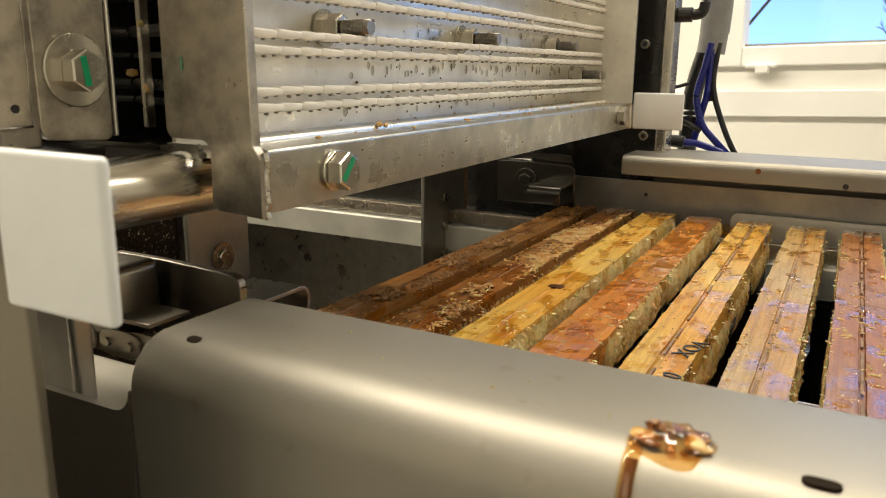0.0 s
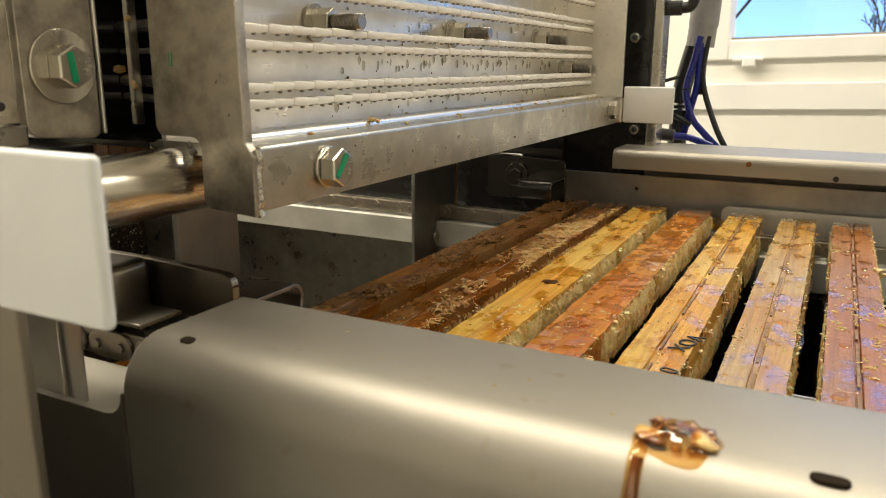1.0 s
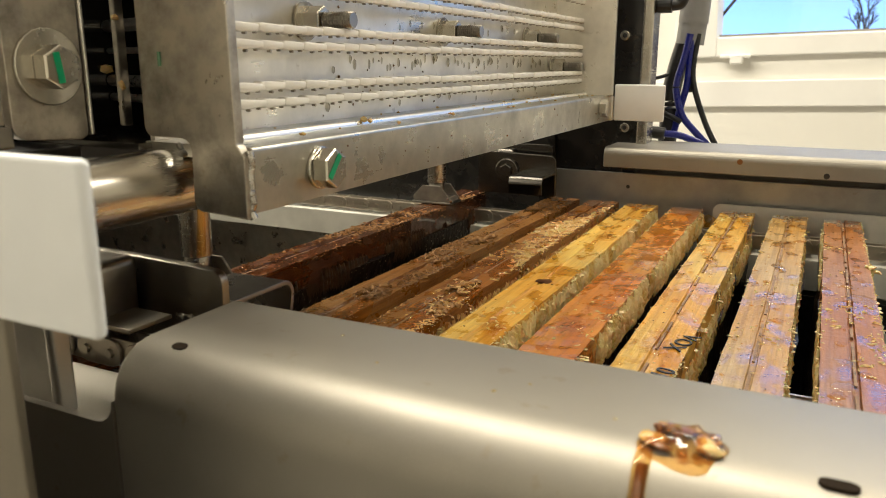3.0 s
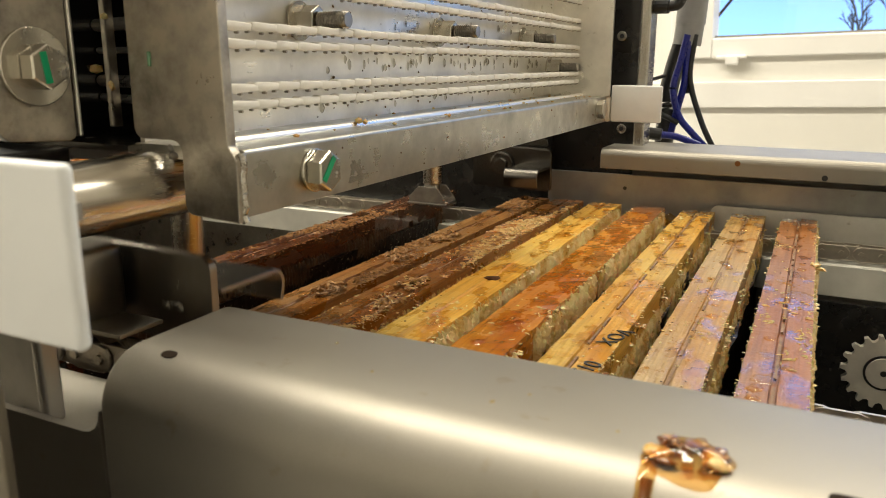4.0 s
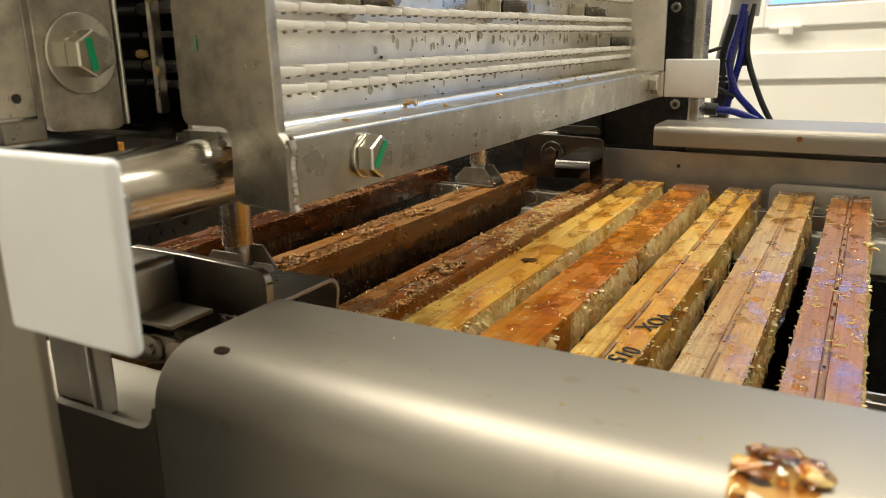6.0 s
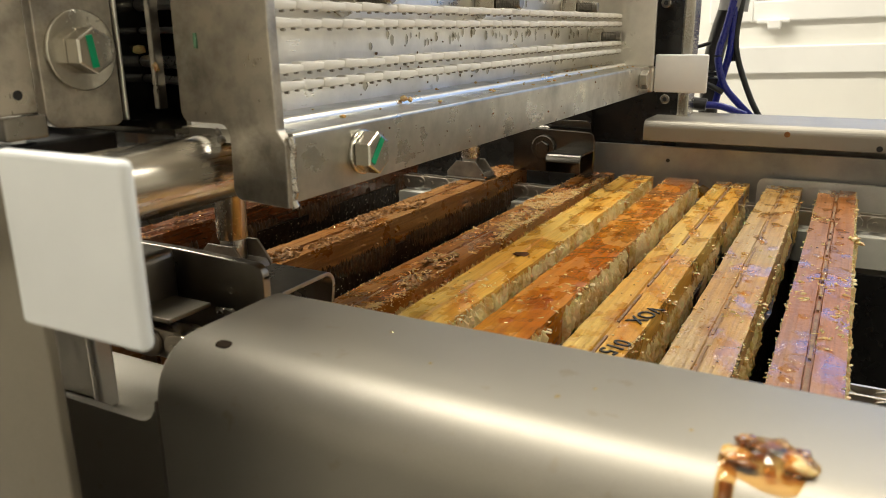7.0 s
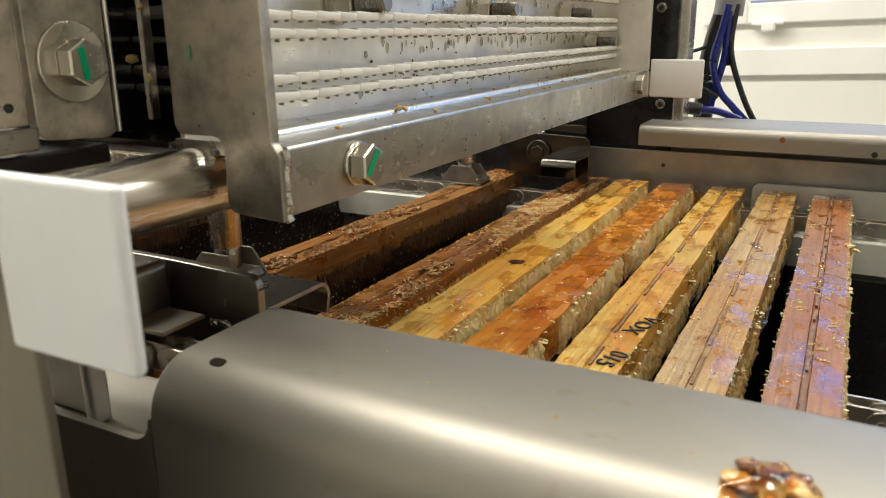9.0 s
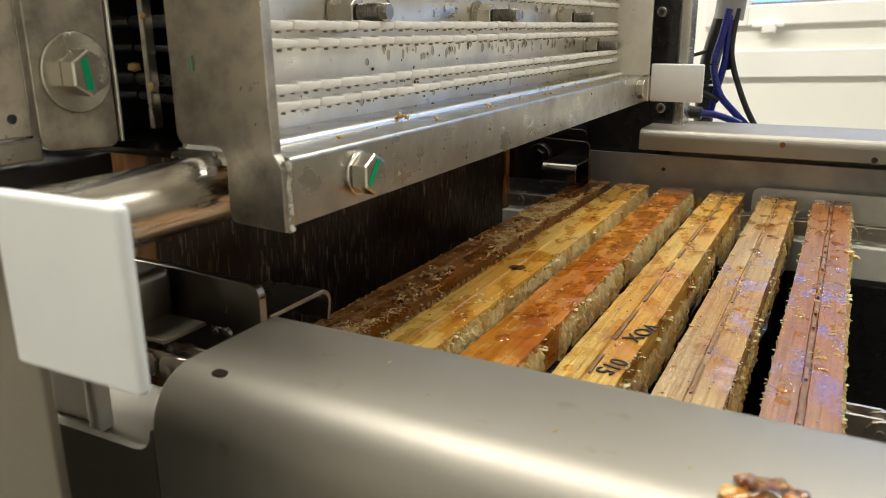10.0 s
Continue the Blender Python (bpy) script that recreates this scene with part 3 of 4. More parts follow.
    for k in range(12):
        z = 1.0985 + 0.0205 * (k // 2) + 0.006 * (k % 2)
        row = thing("plastic_strip", (-0.083, 0.26, z), "white lobed plastic chain strip stretched between steel end plates", "plastic strip", "white strips")
        n = 32
        for i in range(n):
            ob = new("link", me)
            ob.parent = row
            ob.location = (rnd.uniform(-0.0003, 0.0003), 0.0565 + i * L - 0.26, rnd.uniform(-0.0002, 0.0002))
            pin = new("pin", med)
            pin.parent = row
            pin.location = (0, 0.0565 + i * L - 0.26, 0)
    # studs with nuts through the panel
    for y, z in ((0.128, 1.1318), (0.262, 1.1318), (0.402, 1.1318), (0.478 - 0.012, 1.1112)):
        stud = thing("threaded_stud", (-0.104, y, z), "threaded steel stud with a hexagon nut", "bolt", "panel studs")
        part("nut", rod((-0.1035, y, z), (-0.093, y, z), 0.0062, 6, 0.0006), STEEL_BOLT, stud)
        part("washer", rod((-0.1038, y, z), (-0.1025, y, z), 0.0082, 20), STEEL_BOLT, stud)
        bm = bmesh.new()
        for i in range(11):
            x = -0.093 + i * 0.0013
            rod((x, y, z), (x + 0.00065, y, z), 0.0031, 12, bm=bm, r2=0.0037)
            rod((x + 0.00065, y, z), (x + 0.0013, y, z), 0.0037, 12, bm=bm, r2=0.0031)
        part("thread", bm, STEEL_SHADE, stud)
    hex_bolt("hex_bolt", (-0.058, 0.0705, 1.0785), (1, 0, 0), 0.0122, "hexagon bolt with a green paint mark on the steel cross bar", mark=-40, washer=0.0076)
    hex_bolt("hex_bolt", (-0.058, 0.452, 1.0795), (1, 0, 0), 0.0122, "plain hexagon bolt at the end of the steel cross bar")
    # side frame: plates with the large bolt
    frame_ob = thing("side_frame", (-0.13, 0.03, 1.09), "smudged stainless side frame of upright plates", "machine")
    xf = -0.1235
    out = [(0.0022, 1.165), (0.0022, 1.096), *arc(0.0072, 1.0955, 0.005, 180, 270, 4), (0.027, 1.0893), *arc(0.0275, 1.0915, 0.002, -90, 0, 2), (0.0297, 1.165)]
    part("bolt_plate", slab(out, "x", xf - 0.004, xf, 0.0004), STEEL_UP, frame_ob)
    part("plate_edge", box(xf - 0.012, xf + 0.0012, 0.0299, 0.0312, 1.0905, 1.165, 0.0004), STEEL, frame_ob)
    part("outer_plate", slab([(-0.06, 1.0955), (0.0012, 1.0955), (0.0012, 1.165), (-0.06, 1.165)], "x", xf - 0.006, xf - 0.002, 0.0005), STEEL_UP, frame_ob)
    part("hole", rod((xf - 0.003, -0.0046, 1.1012), (xf - 0.0016, -0.0046, 1.1012), 0.0014, 16), BLACK, frame_ob)
    part("hole_rim", rod((xf - 0.003, -0.0036, 1.1005), (xf - 0.0018, -0.0036, 1.1005), 0.002, 16), STEEL_BOLT, frame_ob)
    part("lower_clip", box(xf - 0.02, xf + 0.001, -0.012, 0.0018, 1.0885, 1.0952, 0.0008), STEEL_SHADE, frame_ob)
    # underside and recess sheets are black in place of the shade there
    part("carriage_underside", box(-0.2, -0.128, -0.045, 0.0299, 1.079, 1.0868, 0.001), BLACK, frame_ob, "carriage underside with its shade put into black colour")
    part("shade_back", box(-0.163, -0.16, 0.02, 0.3, 1.0865, 1.17), SHADE_BLACK, frame_ob, "black sheet standing in for the recess's shade")
    part("shade_end", box(-0.16, -0.107, 0.14, 0.143, 1.0865, 1.17), SHADE_BLACK, frame_ob, "black sheet standing in for the recess's shade")
    # added lid, out of view, keeps lamp light out of the recess
    part("recess_shade_cap", box(-0.162, -0.1, 0.0315, 0.14, 1.1705, 1.174), SHADE_BLACK, frame_ob)
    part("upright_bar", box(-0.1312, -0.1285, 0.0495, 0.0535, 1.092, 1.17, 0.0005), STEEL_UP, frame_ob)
    for k, z in enumerate((1.101, 1.1075, 1.119, 1.1285, 1.142)):
        part("cross_pin", rod((-0.159, 0.072, z), (-0.116, 0.0585, z), (0.0016, 0.0023, 0.0012, 0.0024, 0.002)[k], 10), STEEL, frame_ob)
    # dark steel here carries the recess's shade in its colour
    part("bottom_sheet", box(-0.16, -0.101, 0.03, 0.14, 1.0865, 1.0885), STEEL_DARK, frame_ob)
    tagged(part("wax_spots", blobs([((-0.1284, 0.0497, 1.1065), 0.0017), ((-0.1284, 0.0497, 1.13), 0.0011), ((-0.1595, 0.07, 1.112), 0.0018), ((-0.125, 0.06, 1.0893), 0.0016), ((-0.122, 0.063, 1.0893), 0.0012)], 31, 1.2), WAX, frame_ob, "pale dried wax spots"), kind="stuff")
    hex_bolt("hex_bolt", (xf, 0.0165, 1.1132), (1, 0, 0), 0.012, "large hexagon bolt and washer with a green paint stroke", mark=8, washer=0.0122)
    # white bearing blocks
    for y0, y1, x0, x1 in ((-0.062, -0.0588, -0.0475, -0.0142), (0.4785, 0.4815, -0.054, -0.0135)):
        blk = thing("guide_block", ((x0 + x1) / 2, (y0 + y1) / 2, 1.067), "white plastic guide block with rounded corners", "plastic block", "guide blocks")
        part("block", box(x0, x1, y0, y1, 1.0648 if y0 < 0 else 1.0683, 1.0985 if y0 < 0 else 1.0975, 0.0014, 4), PLASTIC, blk, smooth=True)
    col = thing("near_column", (-0.09, -0.08, 0.6), "satin steel machine column with a rounded edge", "machine frame")
    part("post", box(-0.5, -0.048, -0.0575, -0.055, 0.0, 1.092, 0.0006, 3), STEEL_COLUMN, col)
    part("hanger", box(-0.135, -0.1105, -0.001, 0.001, 1.0046, 1.05, 0.0006), STEEL_DULL, col)
    part("hanger_lip", box(-0.1103, -0.1065, -0.006, 0.001, 1.0046, 1.05, 0.0012, 3), STEEL_DULL, col)
    part("hanger_arm", box(-0.2, -0.05, -0.0548, -0.03, 1.08, 1.084), STEEL_DULL, col)


head()


# ---- far side: dark panel, post, hoses ----
def far_side():
    pan = thing("dark_panel", (-0.12, 0.52, 0.9), "stainless panel behind the head, its dark reflection put into black colour", "machine cover")
    # the steel's dark reflection is put into the sheet's black colour
    part("sheet", box(-0.4, -0.0405, 0.51, 0.514, 0.98, 1.5), SHADE_BLACK, pan)
    part("edge_profile", box(-0.04, -0.031, 0.503, 0.53, 1.03, 1.5, 0.002), STEEL_POLISHED, pan, "polished steel edge strip")
    for x, z in ((-0.0545, 1.1365), (-0.0505, 1.0605)):
        part("screw", rod((x, 0.5098, z), (x, 0.506, z), 0.0042, 14, 0.0008), STEEL_BOLT, pan)
        part("socket", rod((x, 0.5059, z), (x, 0.5055, z), 0.002, 6), BLACK, pan)
    fit_ob = thing("air_fitting", (-0.03, 0.51, 1.16), "black push-in air fitting with an elbow", "fitting")
    part("nipple", rod((-0.031, 0.515, 1.16), (-0.019, 0.515, 1.16), 0.006, 14, 0.001), BLACK, fit_ob)
    part("elbow", pipe([(-0.021, 0.515, 1.16), (-0.013, 0.515, 1.161), (-0.01, 0.515, 1.167), (-0.01, 0.515, 1.178)], 0.0045), BLACK, fit_ob, smooth=True)
    hose = thing("cable_hose", (-0.03, 0.6, 1.05), "black cable hose with a grey sleeve and blue air lines", "hose")
    part("trunk", pipe([(-0.031, 0.6, 1.02), (-0.0305, 0.6, 1.047), (-0.03, 0.6, 1.07), (-0.0295, 0.6, 1.09), (-0.025, 0.6, 1.114), (-0.019, 0.6, 1.14), (-0.0155, 0.6, 1.175), (-0.013, 0.6, 1.3)], 0.0086, 14), BLACK, hose, smooth=True)
    part("sleeve", pipe([(-0.0165, 0.6, 1.131), (-0.0148, 0.6, 1.15)], 0.0126, 20), GREY_SLEEVE, hose, "grey wrapped sleeve", smooth=True)
    part("sleeve", pipe([(-0.0147, 0.6, 1.1495), (-0.013, 0.6, 1.19), (-0.011, 0.6, 1.3)], 0.0132, 20), GREY_SLEEVE, hose, "grey wrapped sleeve", smooth=True)
    part("blue_line", pipe([(-0.0145, 0.588, 1.14), (-0.0188, 0.588, 1.117), (-0.023, 0.587, 1.0985), (-0.0226, 0.587, 1.085), (-0.0159, 0.588, 1.066), (-0.0044, 0.59, 1.0525), (0.012, 0.592, 1.036)], 0.0032), BLUE, hose, smooth=True)
    part("blue_line", pipe([(-0.0135, 0.591, 1.14), (-0.0138, 0.59, 1.11), (-0.0148, 0.59, 1.094), (-0.019, 0.592, 1.075), (-0.024, 0.594, 1.05)], 0.0032), BLUE, hose, smooth=True)
    part("black_line", pipe([(-0.008, 0.592, 1.14), (-0.0103, 0.59, 1.11), (-0.0077, 0.59, 1.092), (-0.0003, 0.59, 1.0714), (0.008, 0.59, 1.053), (0.019, 0.59, 1.034)], 0.0026), BLACK, hose, smooth=True)
    part("black_line", pipe([(-0.0115, 0.594, 1.14), (-0.0125, 0.593, 1.105), (-0.011, 0.593, 1.088)], 0.0022), BLACK, hose, smooth=True)
    part("cable_tie", pipe([(-0.0375, 0.59, 1.07), (-0.0263, 0.585, 1.066), (-0.0166, 0.586, 1.061)], 0.0024), BLACK, hose, "black cable tie", smooth=True)
    part("cable_lead", pipe([(-0.0466, 0.58, 1.1), (-0.04, 0.585, 1.101), (-0.0315, 0.59, 1.104)], 0.0017), BLACK, hose, smooth=True)
    low = thing("air_line", (-0.03, 0.56, 1.05), "blue air line on a black fitting", "hose")
    part("fitting", rod((-0.036, 0.55, 1.054), (-0.024, 0.55, 1.053), 0.0055, 14, 0.001), BLACK, low)
    part("blue_line", pipe([(-0.025, 0.55, 1.053), (-0.012, 0.555, 1.0515), (0.006, 0.565, 1.044)], 0.0032), BLUE, low, smooth=True)
    # outside, beyond the window
    for tx, ty, seed, hgt in ((1.15, 34.0, 1, 3.9), (2.3, 36.0, 2, 4.4)):
        rnd = random.Random(seed)
        tree = thing("bare_tree", (tx, ty, -1.5), "bare winter tree outside the window", "tree", "bare trees")
        bm = rod((tx, ty, -1.5), (tx, ty, hgt * 0.35), 0.16, 8, r2=0.08)
        part("trunk", bm, BARK, tree)
        bm = bmesh.new()

        def grow(p, d, length, r, depth):
            q = p + d * length
            rod(p, q, r, 4, bm=bm, r2=r * 0.6)
            if depth:
                for _ in range(4):
                    turn = Vector((rnd.uniform(-1, 1), rnd.uniform(-0.4, 0.4), rnd.uniform(-0.2, 0.9)))
                    grow(p.lerp(q, rnd.uniform(0.45, 1)), (d + turn * 0.75).normalized(), length * rnd.uniform(0.5, 0.75), r * 0.6, depth - 1)

        grow(Vector((tx, ty, hgt * 0.3)), Vector((0, 0, 1)), hgt * 0.32, 0.07, 4)
        part("crown", bm, BARK, tree, "bare twigs")
    gr = bmesh.new()
    bmesh.ops.create_grid(gr, x_segments=2, y_segments=2, size=400)
    bmesh.ops.translate(gr, vec=(0, 410, -1.5), verts=gr.verts)
    tagged(part("ground", gr, plain("grass", (0.06, 0.09, 0.03), 0.9, 0, 0.5, 0.3)), "far dull green ground", "ground", kind="structure")

    # assumed walls, added to close off and darken the space behind the head
    hou = thing("shade_housing", (-0.5, 0.2, 0.6), "assumed housing round the conveyor, added to close and shade it", "machine cover")
    part("left_wall", box(-0.806, -0.803, -0.022, 0.52, 0.0, 1.05), STEEL_DULL, hou)
    # unseen sheet overhead, added to block lamp light from the brown bars
    part("shade_hood", box(-0.42, -0.112, 0.19, 0.4, 1.66, 1.663), STEEL_DULL, hou)
    # black in place of the dimness behind the conveyor
    part("back_wall", box(-0.803, -0.1115, 0.5045, 0.5085, 0.6, 1.66), SHADE_BLACK, hou)


far_side()


# ---- comb frames ----
LIGHT = ((0.54, 0.325, 0.055), (0.8, 0.565, 0.135))
ORANGE = ((0.42, 0.175, 0.016), (0.66, 0.315, 0.032))
BROWN = ((0.17, 0.08, 0.022), (0.37, 0.2, 0.06))
PALE = ((0.36, 0.23, 0.09), (0.6, 0.43, 0.19))
# darkened from orange: part of the head's shadow is put into this tone
RUSSET = ((0.2, 0.085, 0.018), (0.38, 0.18, 0.04))
PINK = ((0.27, 0.118, 0.045), (0.4, 0.2, 0.082))
WET_BROWN = ((0.055, 0.02, 0.008), (0.15, 0.058, 0.02))
DARK_WAX = plain("dark_wax", (0.06, 0.03, 0.011), 0.3, 0, 200, 0.6, 0.3)
COMB_DARK = comb_material("old_comb", (0.006, 0.004, 0.003), (0.022, 0.01, 0.004))
Y0, Y1 = 0.045, 0.483


def wax_ribbon(xc, yc, skew, side, amp, seed, start):
    """A ragged skin of torn wax cells on one side of a top bar, hanging from the depth start."""
    n, rows = 640, 9
    rnd = random.Random(seed * 5 + side)
    walls, y = [], Y0 + 0.02
    while y < Y1 + 0.01:
        walls.append((y, rnd.uniform(0.35, 1.25)))
        y += rnd.uniform(0.0026, 0.0052)
    verts, faces, c = [], [], 0
    for i in range(n + 1):
        y = Y0 + 0.025 + (Y1 - Y0 - 0.035) * i / n
        while y > walls[c + 1][0]:
            c += 1
        u = (y - walls[c][0]) / (walls[c + 1][0] - walls[c][0])
        tall = walls[c][1] * (1 - u) + walls[c + 1][1] * u
        wall = abs(2 * u - 1) ** 1.7
        big = noise.noise(Vector((y * 24, seed * 2.7, side * 3)))
        low = 0.012 + 0.004 * noise.noise(Vector((y * 60, seed, 4))) + 0.003 * (1 - wall) * tall
        rag = 0.0022 * noise.noise(Vector((y * 90, seed, 8))) + 0.0016 * (wall - 0.5)
        for k in range(rows):
            v = k / (rows - 1)
            z = -max(0.0003, start - rag) - low * v
            cut = 0.5 + 0.5 * math.sin(6.28 * (v * 2.4 + 0.5 * (c % 2)) + seed)
            rough = noise.noise(Vector((y * 620, z * 520, seed + 3)))
            out = amp * (0.0004 + 0.0016 * max(0, big + 0.35) + 0.0026 * tall * wall * (0.45 + 0.55 * cut) + 0.0007 * rough) * min(1, 0.35 + v * 2.2)
            out = -0.0006 if amp * (big + 0.55) < 0.12 else out
            verts.append((xc + skew * (y - yc) + side * (0.0121 + out), y, 1.0 + z))
    for i in range(n):
        for k in range(rows - 1):
            a = i * rows + k
            faces.append((a, a + 1, a + rows + 1, a + rows))
    me = bpy.data.meshes.new("tmp")
    me.from_pydata(verts, [], faces)
    bm = bmesh.new()
    bm.from_mesh(me)
    bpy.data.meshes.remove(me)
    bmesh.ops.recalc_face_normals(bm, faces=bm.faces)
    return bm


def flakes(spots, seed):
    """Thin curled strings of torn wax lying flat: spots are centre and length."""
    rnd = random.Random(seed)
    verts, faces = [], []
    for (x, y, z), size in spots:
        a, curl, lift_up = rnd.uniform(0, 6.28), rnd.uniform(-2.4, 2.4), rnd.uniform(0.0, 0.22)
        wide = rnd.uniform(0.00014, 0.0004)
        p = Vector((x, y, z))
        n = len(verts)
        for k in range(5):
            d = Vector((math.cos(a), math.sin(a), 0))
            e = Vector((-d.y, d.x, 0)) * wide * (0.5, 1, 1.1, 0.9, 0.4)[k]
            top = p + Vector((0, 0, 0.00018 + size * lift_up * k * (4 - k) / 4))
            verts += [tuple(p - e), tuple(top), tuple(p + e)]
            p = p + d * size / 4
            a += curl / 4 + rnd.uniform(-0.3, 0.3)
        for k in range(4):
            q = n + k * 3
            faces += [(q, q + 3, q + 4, q + 1), (q + 1, q + 4, q + 5, q + 2), (q + 2, q + 5, q + 3, q)]
    me = bpy.data.meshes.new("tmp")
    me.from_pydata(verts, [], faces)
    bm = bmesh.new()
    bm.from_mesh(me)
    bpy.data.meshes.remove(me)
    bmesh.ops.recalc_face_normals(bm, faces=bm.faces)
    return bm


def fins(xc, yc, skew, side, count, amp, seed, start):
    """Upright shreds of broken cell walls standing out from the side of a top bar."""
    rnd = random.Random(seed * 13 + side)
    verts, faces = [], []
    for _ in range(int(count * min(1, amp + 0.2))):
        y = rnd.uniform(Y0 + 0.026, Y1 - 0.012)
        big = noise.noise(Vector((y * 24, seed * 2.7, side * 3)))
        if amp * (big + 0.55) < 0.16:
            continue
        top = -max(0.0, start - rnd.uniform(0.0, 0.003)) + rnd.uniform(-0.0012, 0.0008)
        tall, out = rnd.uniform(0.002, 0.008), amp * rnd.uniform(0.0008, 0.0034) * (0.6 + max(0, big))
        thick, lean = rnd.uniform(0.00016, 0.00042), rnd.uniform(-0.0013, 0.0013)
        n = len(verts)
        for z, o, w in ((top, 0.0003, 1.0), (top - tall * 0.25, out, 0.5), (top - tall * 0.7, out * rnd.uniform(0.5, 1.0), 0.6), (top - tall, 0.0002, 0.7)):
            x0, x1 = (xc + skew * (y - yc) + side * d for d in (0.0117, 0.0121 + o))
            ym = y + lean * (top - z) / 0.005
            verts += [(x0, ym - thick * w, 1.0 + z), (x1, ym, 1.0 + z), (x0, ym + thick * w, 1.0 + z)]
        for k in range(3):
            a = n + 3 * k
            faces += [(a, a + 1, a + 4, a + 3), (a + 1, a + 2, a + 5, a + 4)]
        faces += [(n, n + 2, n + 1), (n + 9, n + 10, n + 11)]
    me = bpy.data.meshes.new("tmp")
    me.from_pydata(verts, [], faces)
    bm = bmesh.new()
    bm.from_mesh(me)
    bpy.data.meshes.remove(me)
    return bm


def dome(x, y, z, r, height, seed, sub=18, wide=1.0, long=1.3, wob=0.55):
    """A flat drop of honey with an uneven outline."""
    bm = bmesh.new()
    top = bm.verts.new((x, y, z + height))
    prev = None
    for ring in range(1, 6):
        u = ring / 5
        now = []
        for k in range(sub):
            a = 2 * math.pi * k / sub
            d = r * (1 + wob * noise.noise(Vector((math.cos(a) * 1.3, math.sin(a) * 1.3, seed * 3.7)))) * u
            now.append(bm.verts.new((x + math.cos(a) * d * wide, y + math.sin(a) * d * long, z + height * (1 - u * u) * (1 + 0.3 * noise.noise(Vector((math.cos(a) * u * 2, math.sin(a) * u * 2, seed)))) - (0.0004 if ring == 5 else 0))))
        for k in range(sub):
            if prev is None:
                bm.faces.new((top, now[k], now[(k + 1) % sub]))
            else:
                bm.faces.new((prev[k], now[k], now[(k + 1) % sub], prev[(k + 1) % sub]))
        prev = now
    bmesh.ops.recalc_face_normals(bm, faces=bm.faces)
    return bm


def comb_frame(xc, tones, amount, seed, label, crust, crust_mat, groove=0.35, skew=0.0, burr=0.5, start=0.002, litter=None):
    """A hive frame: grooved top bar, two side bars, bottom bar, comb, wax crust and honey."""
    rnd = random.Random(seed)
    yc = (Y0 + Y1) / 2
    litter = litter or crust_mat
    root = thing("honeycomb", (xc, yc, 1.0), label, "honeycomb", "row of honeycombs")
    mat = wood("bar_wood", tones[0], tones[1], (1.0, 0.75, 0.27), amount)
    w, h, g = 0.0122, 0.017, 0.0011
    prof = [(-w, -h), (-w, 0), (-g - 0.0004, 0), (-g, -groove * 0.004), (g, -groove * 0.004), (g + 0.0004, 0), (w, 0), (w, -h)]
    bm = bmesh.new()
    rings = []
    n = 70
    for i in range(n + 1):
        y = Y0 + (Y1 - Y0) * i / n
        bend = skew * (y - yc)
        ring = []
        for px, pz in prof:
            j = noise.noise(Vector((px * 90, y * 60, seed * 7.1))) * 0.0003 + noise.noise(Vector((px * 90, y * 300, seed * 2.1))) * 0.0002
            k = noise.noise(Vector((px * 200 + 5, y * 110, seed * 3.3 + 9))) * 0.0005
            ring.append(bm.verts.new((xc + px + j + bend, y, 1.0 + pz + k)))
        rings.append(ring)
    for a, b in zip(rings, rings[1:]):
        for k in range(len(prof)):
            bm.faces.new((a[k], b[k], b[(k + 1) % len(prof)], a[(k + 1) % len(prof)]))
    bm.faces.new(rings[0]), bm.faces.new(rings[-1][::-1])
    bmesh.ops.recalc_face_normals(bm, faces=bm.faces)
    part("top_bar", bm, mat, root)
    for y in (Y0 + 0.022, Y1 - 0.031):
        part("side_bar", box(xc - 0.0135, xc + 0.0135, y, y + 0.009, 0.775, 0.983, 0.001), mat, root)
    part("bottom_bar", box(xc - 0.009, xc + 0.009, Y0 + 0.03, Y1 - 0.03, 0.772, 0.783, 0.001), mat, root)
    # comb block with an uneven surface
    bm = bmesh.new()
    bmesh.ops.create_cube(bm, size=1)
    bmesh.ops.subdivide_edges(bm, edges=bm.edges[:], cuts=24, use_grid_fill=True)
    for v in bm.verts:
        x, y, z = v.co
        k = 1 + 0.3 * noise.noise(Vector((seed, y * 9, z * 7))) + 0.12 * noise.noise(Vector((x + seed, y * 40, z * 30)))
        v.co = (xc + x * 0.025 * k, yc + y * (Y1 - Y0 - 0.064), 0.883 + z * 0.198)
    part("comb", bm, COMB_DARK, root, "dark honey comb", smooth=True)
    # torn wax along the lower edges of the top bar
    for side, amp in ((1, crust), (-1, crust * 0.5)):
        part("wax_crust", wax_ribbon(xc, yc, skew, side, amp, seed, start), crust_mat, root, "torn pale wax crust")
    for side, count, grow in ((1, 420, 1.0), (-1, 160, 0.6)):
        tagged(part("wax_fringe", fins(xc, yc, skew, side, count, crust * grow, seed, start), crust_mat, root, "ragged upright shreds of torn wax"), kind="stuff")
    # dirt and wax packed in the groove, broken here and there
    if groove > 0.21:
        bm = bmesh.new()
        y = Y0 + rnd.uniform(0, 0.02)
        while y < Y1 - 0.02:
            run = rnd.uniform(0.006, 0.05)
            m = skew * (y + run / 2 - yc)
            box(xc + m - 0.00055, xc + m + 0.00055, y, min(Y1 - 0.002, y + run), 0.9984, 1.0 - groove * 0.0012, bm=bm)
            y += run + rnd.uniform(0.001, 0.022)
        tagged(part("groove_dirt", bm, GROOVE_DIRT, root, "dark dirt packed in the groove"), kind="stuff")
    # crumbs lying in patches
    spots = []
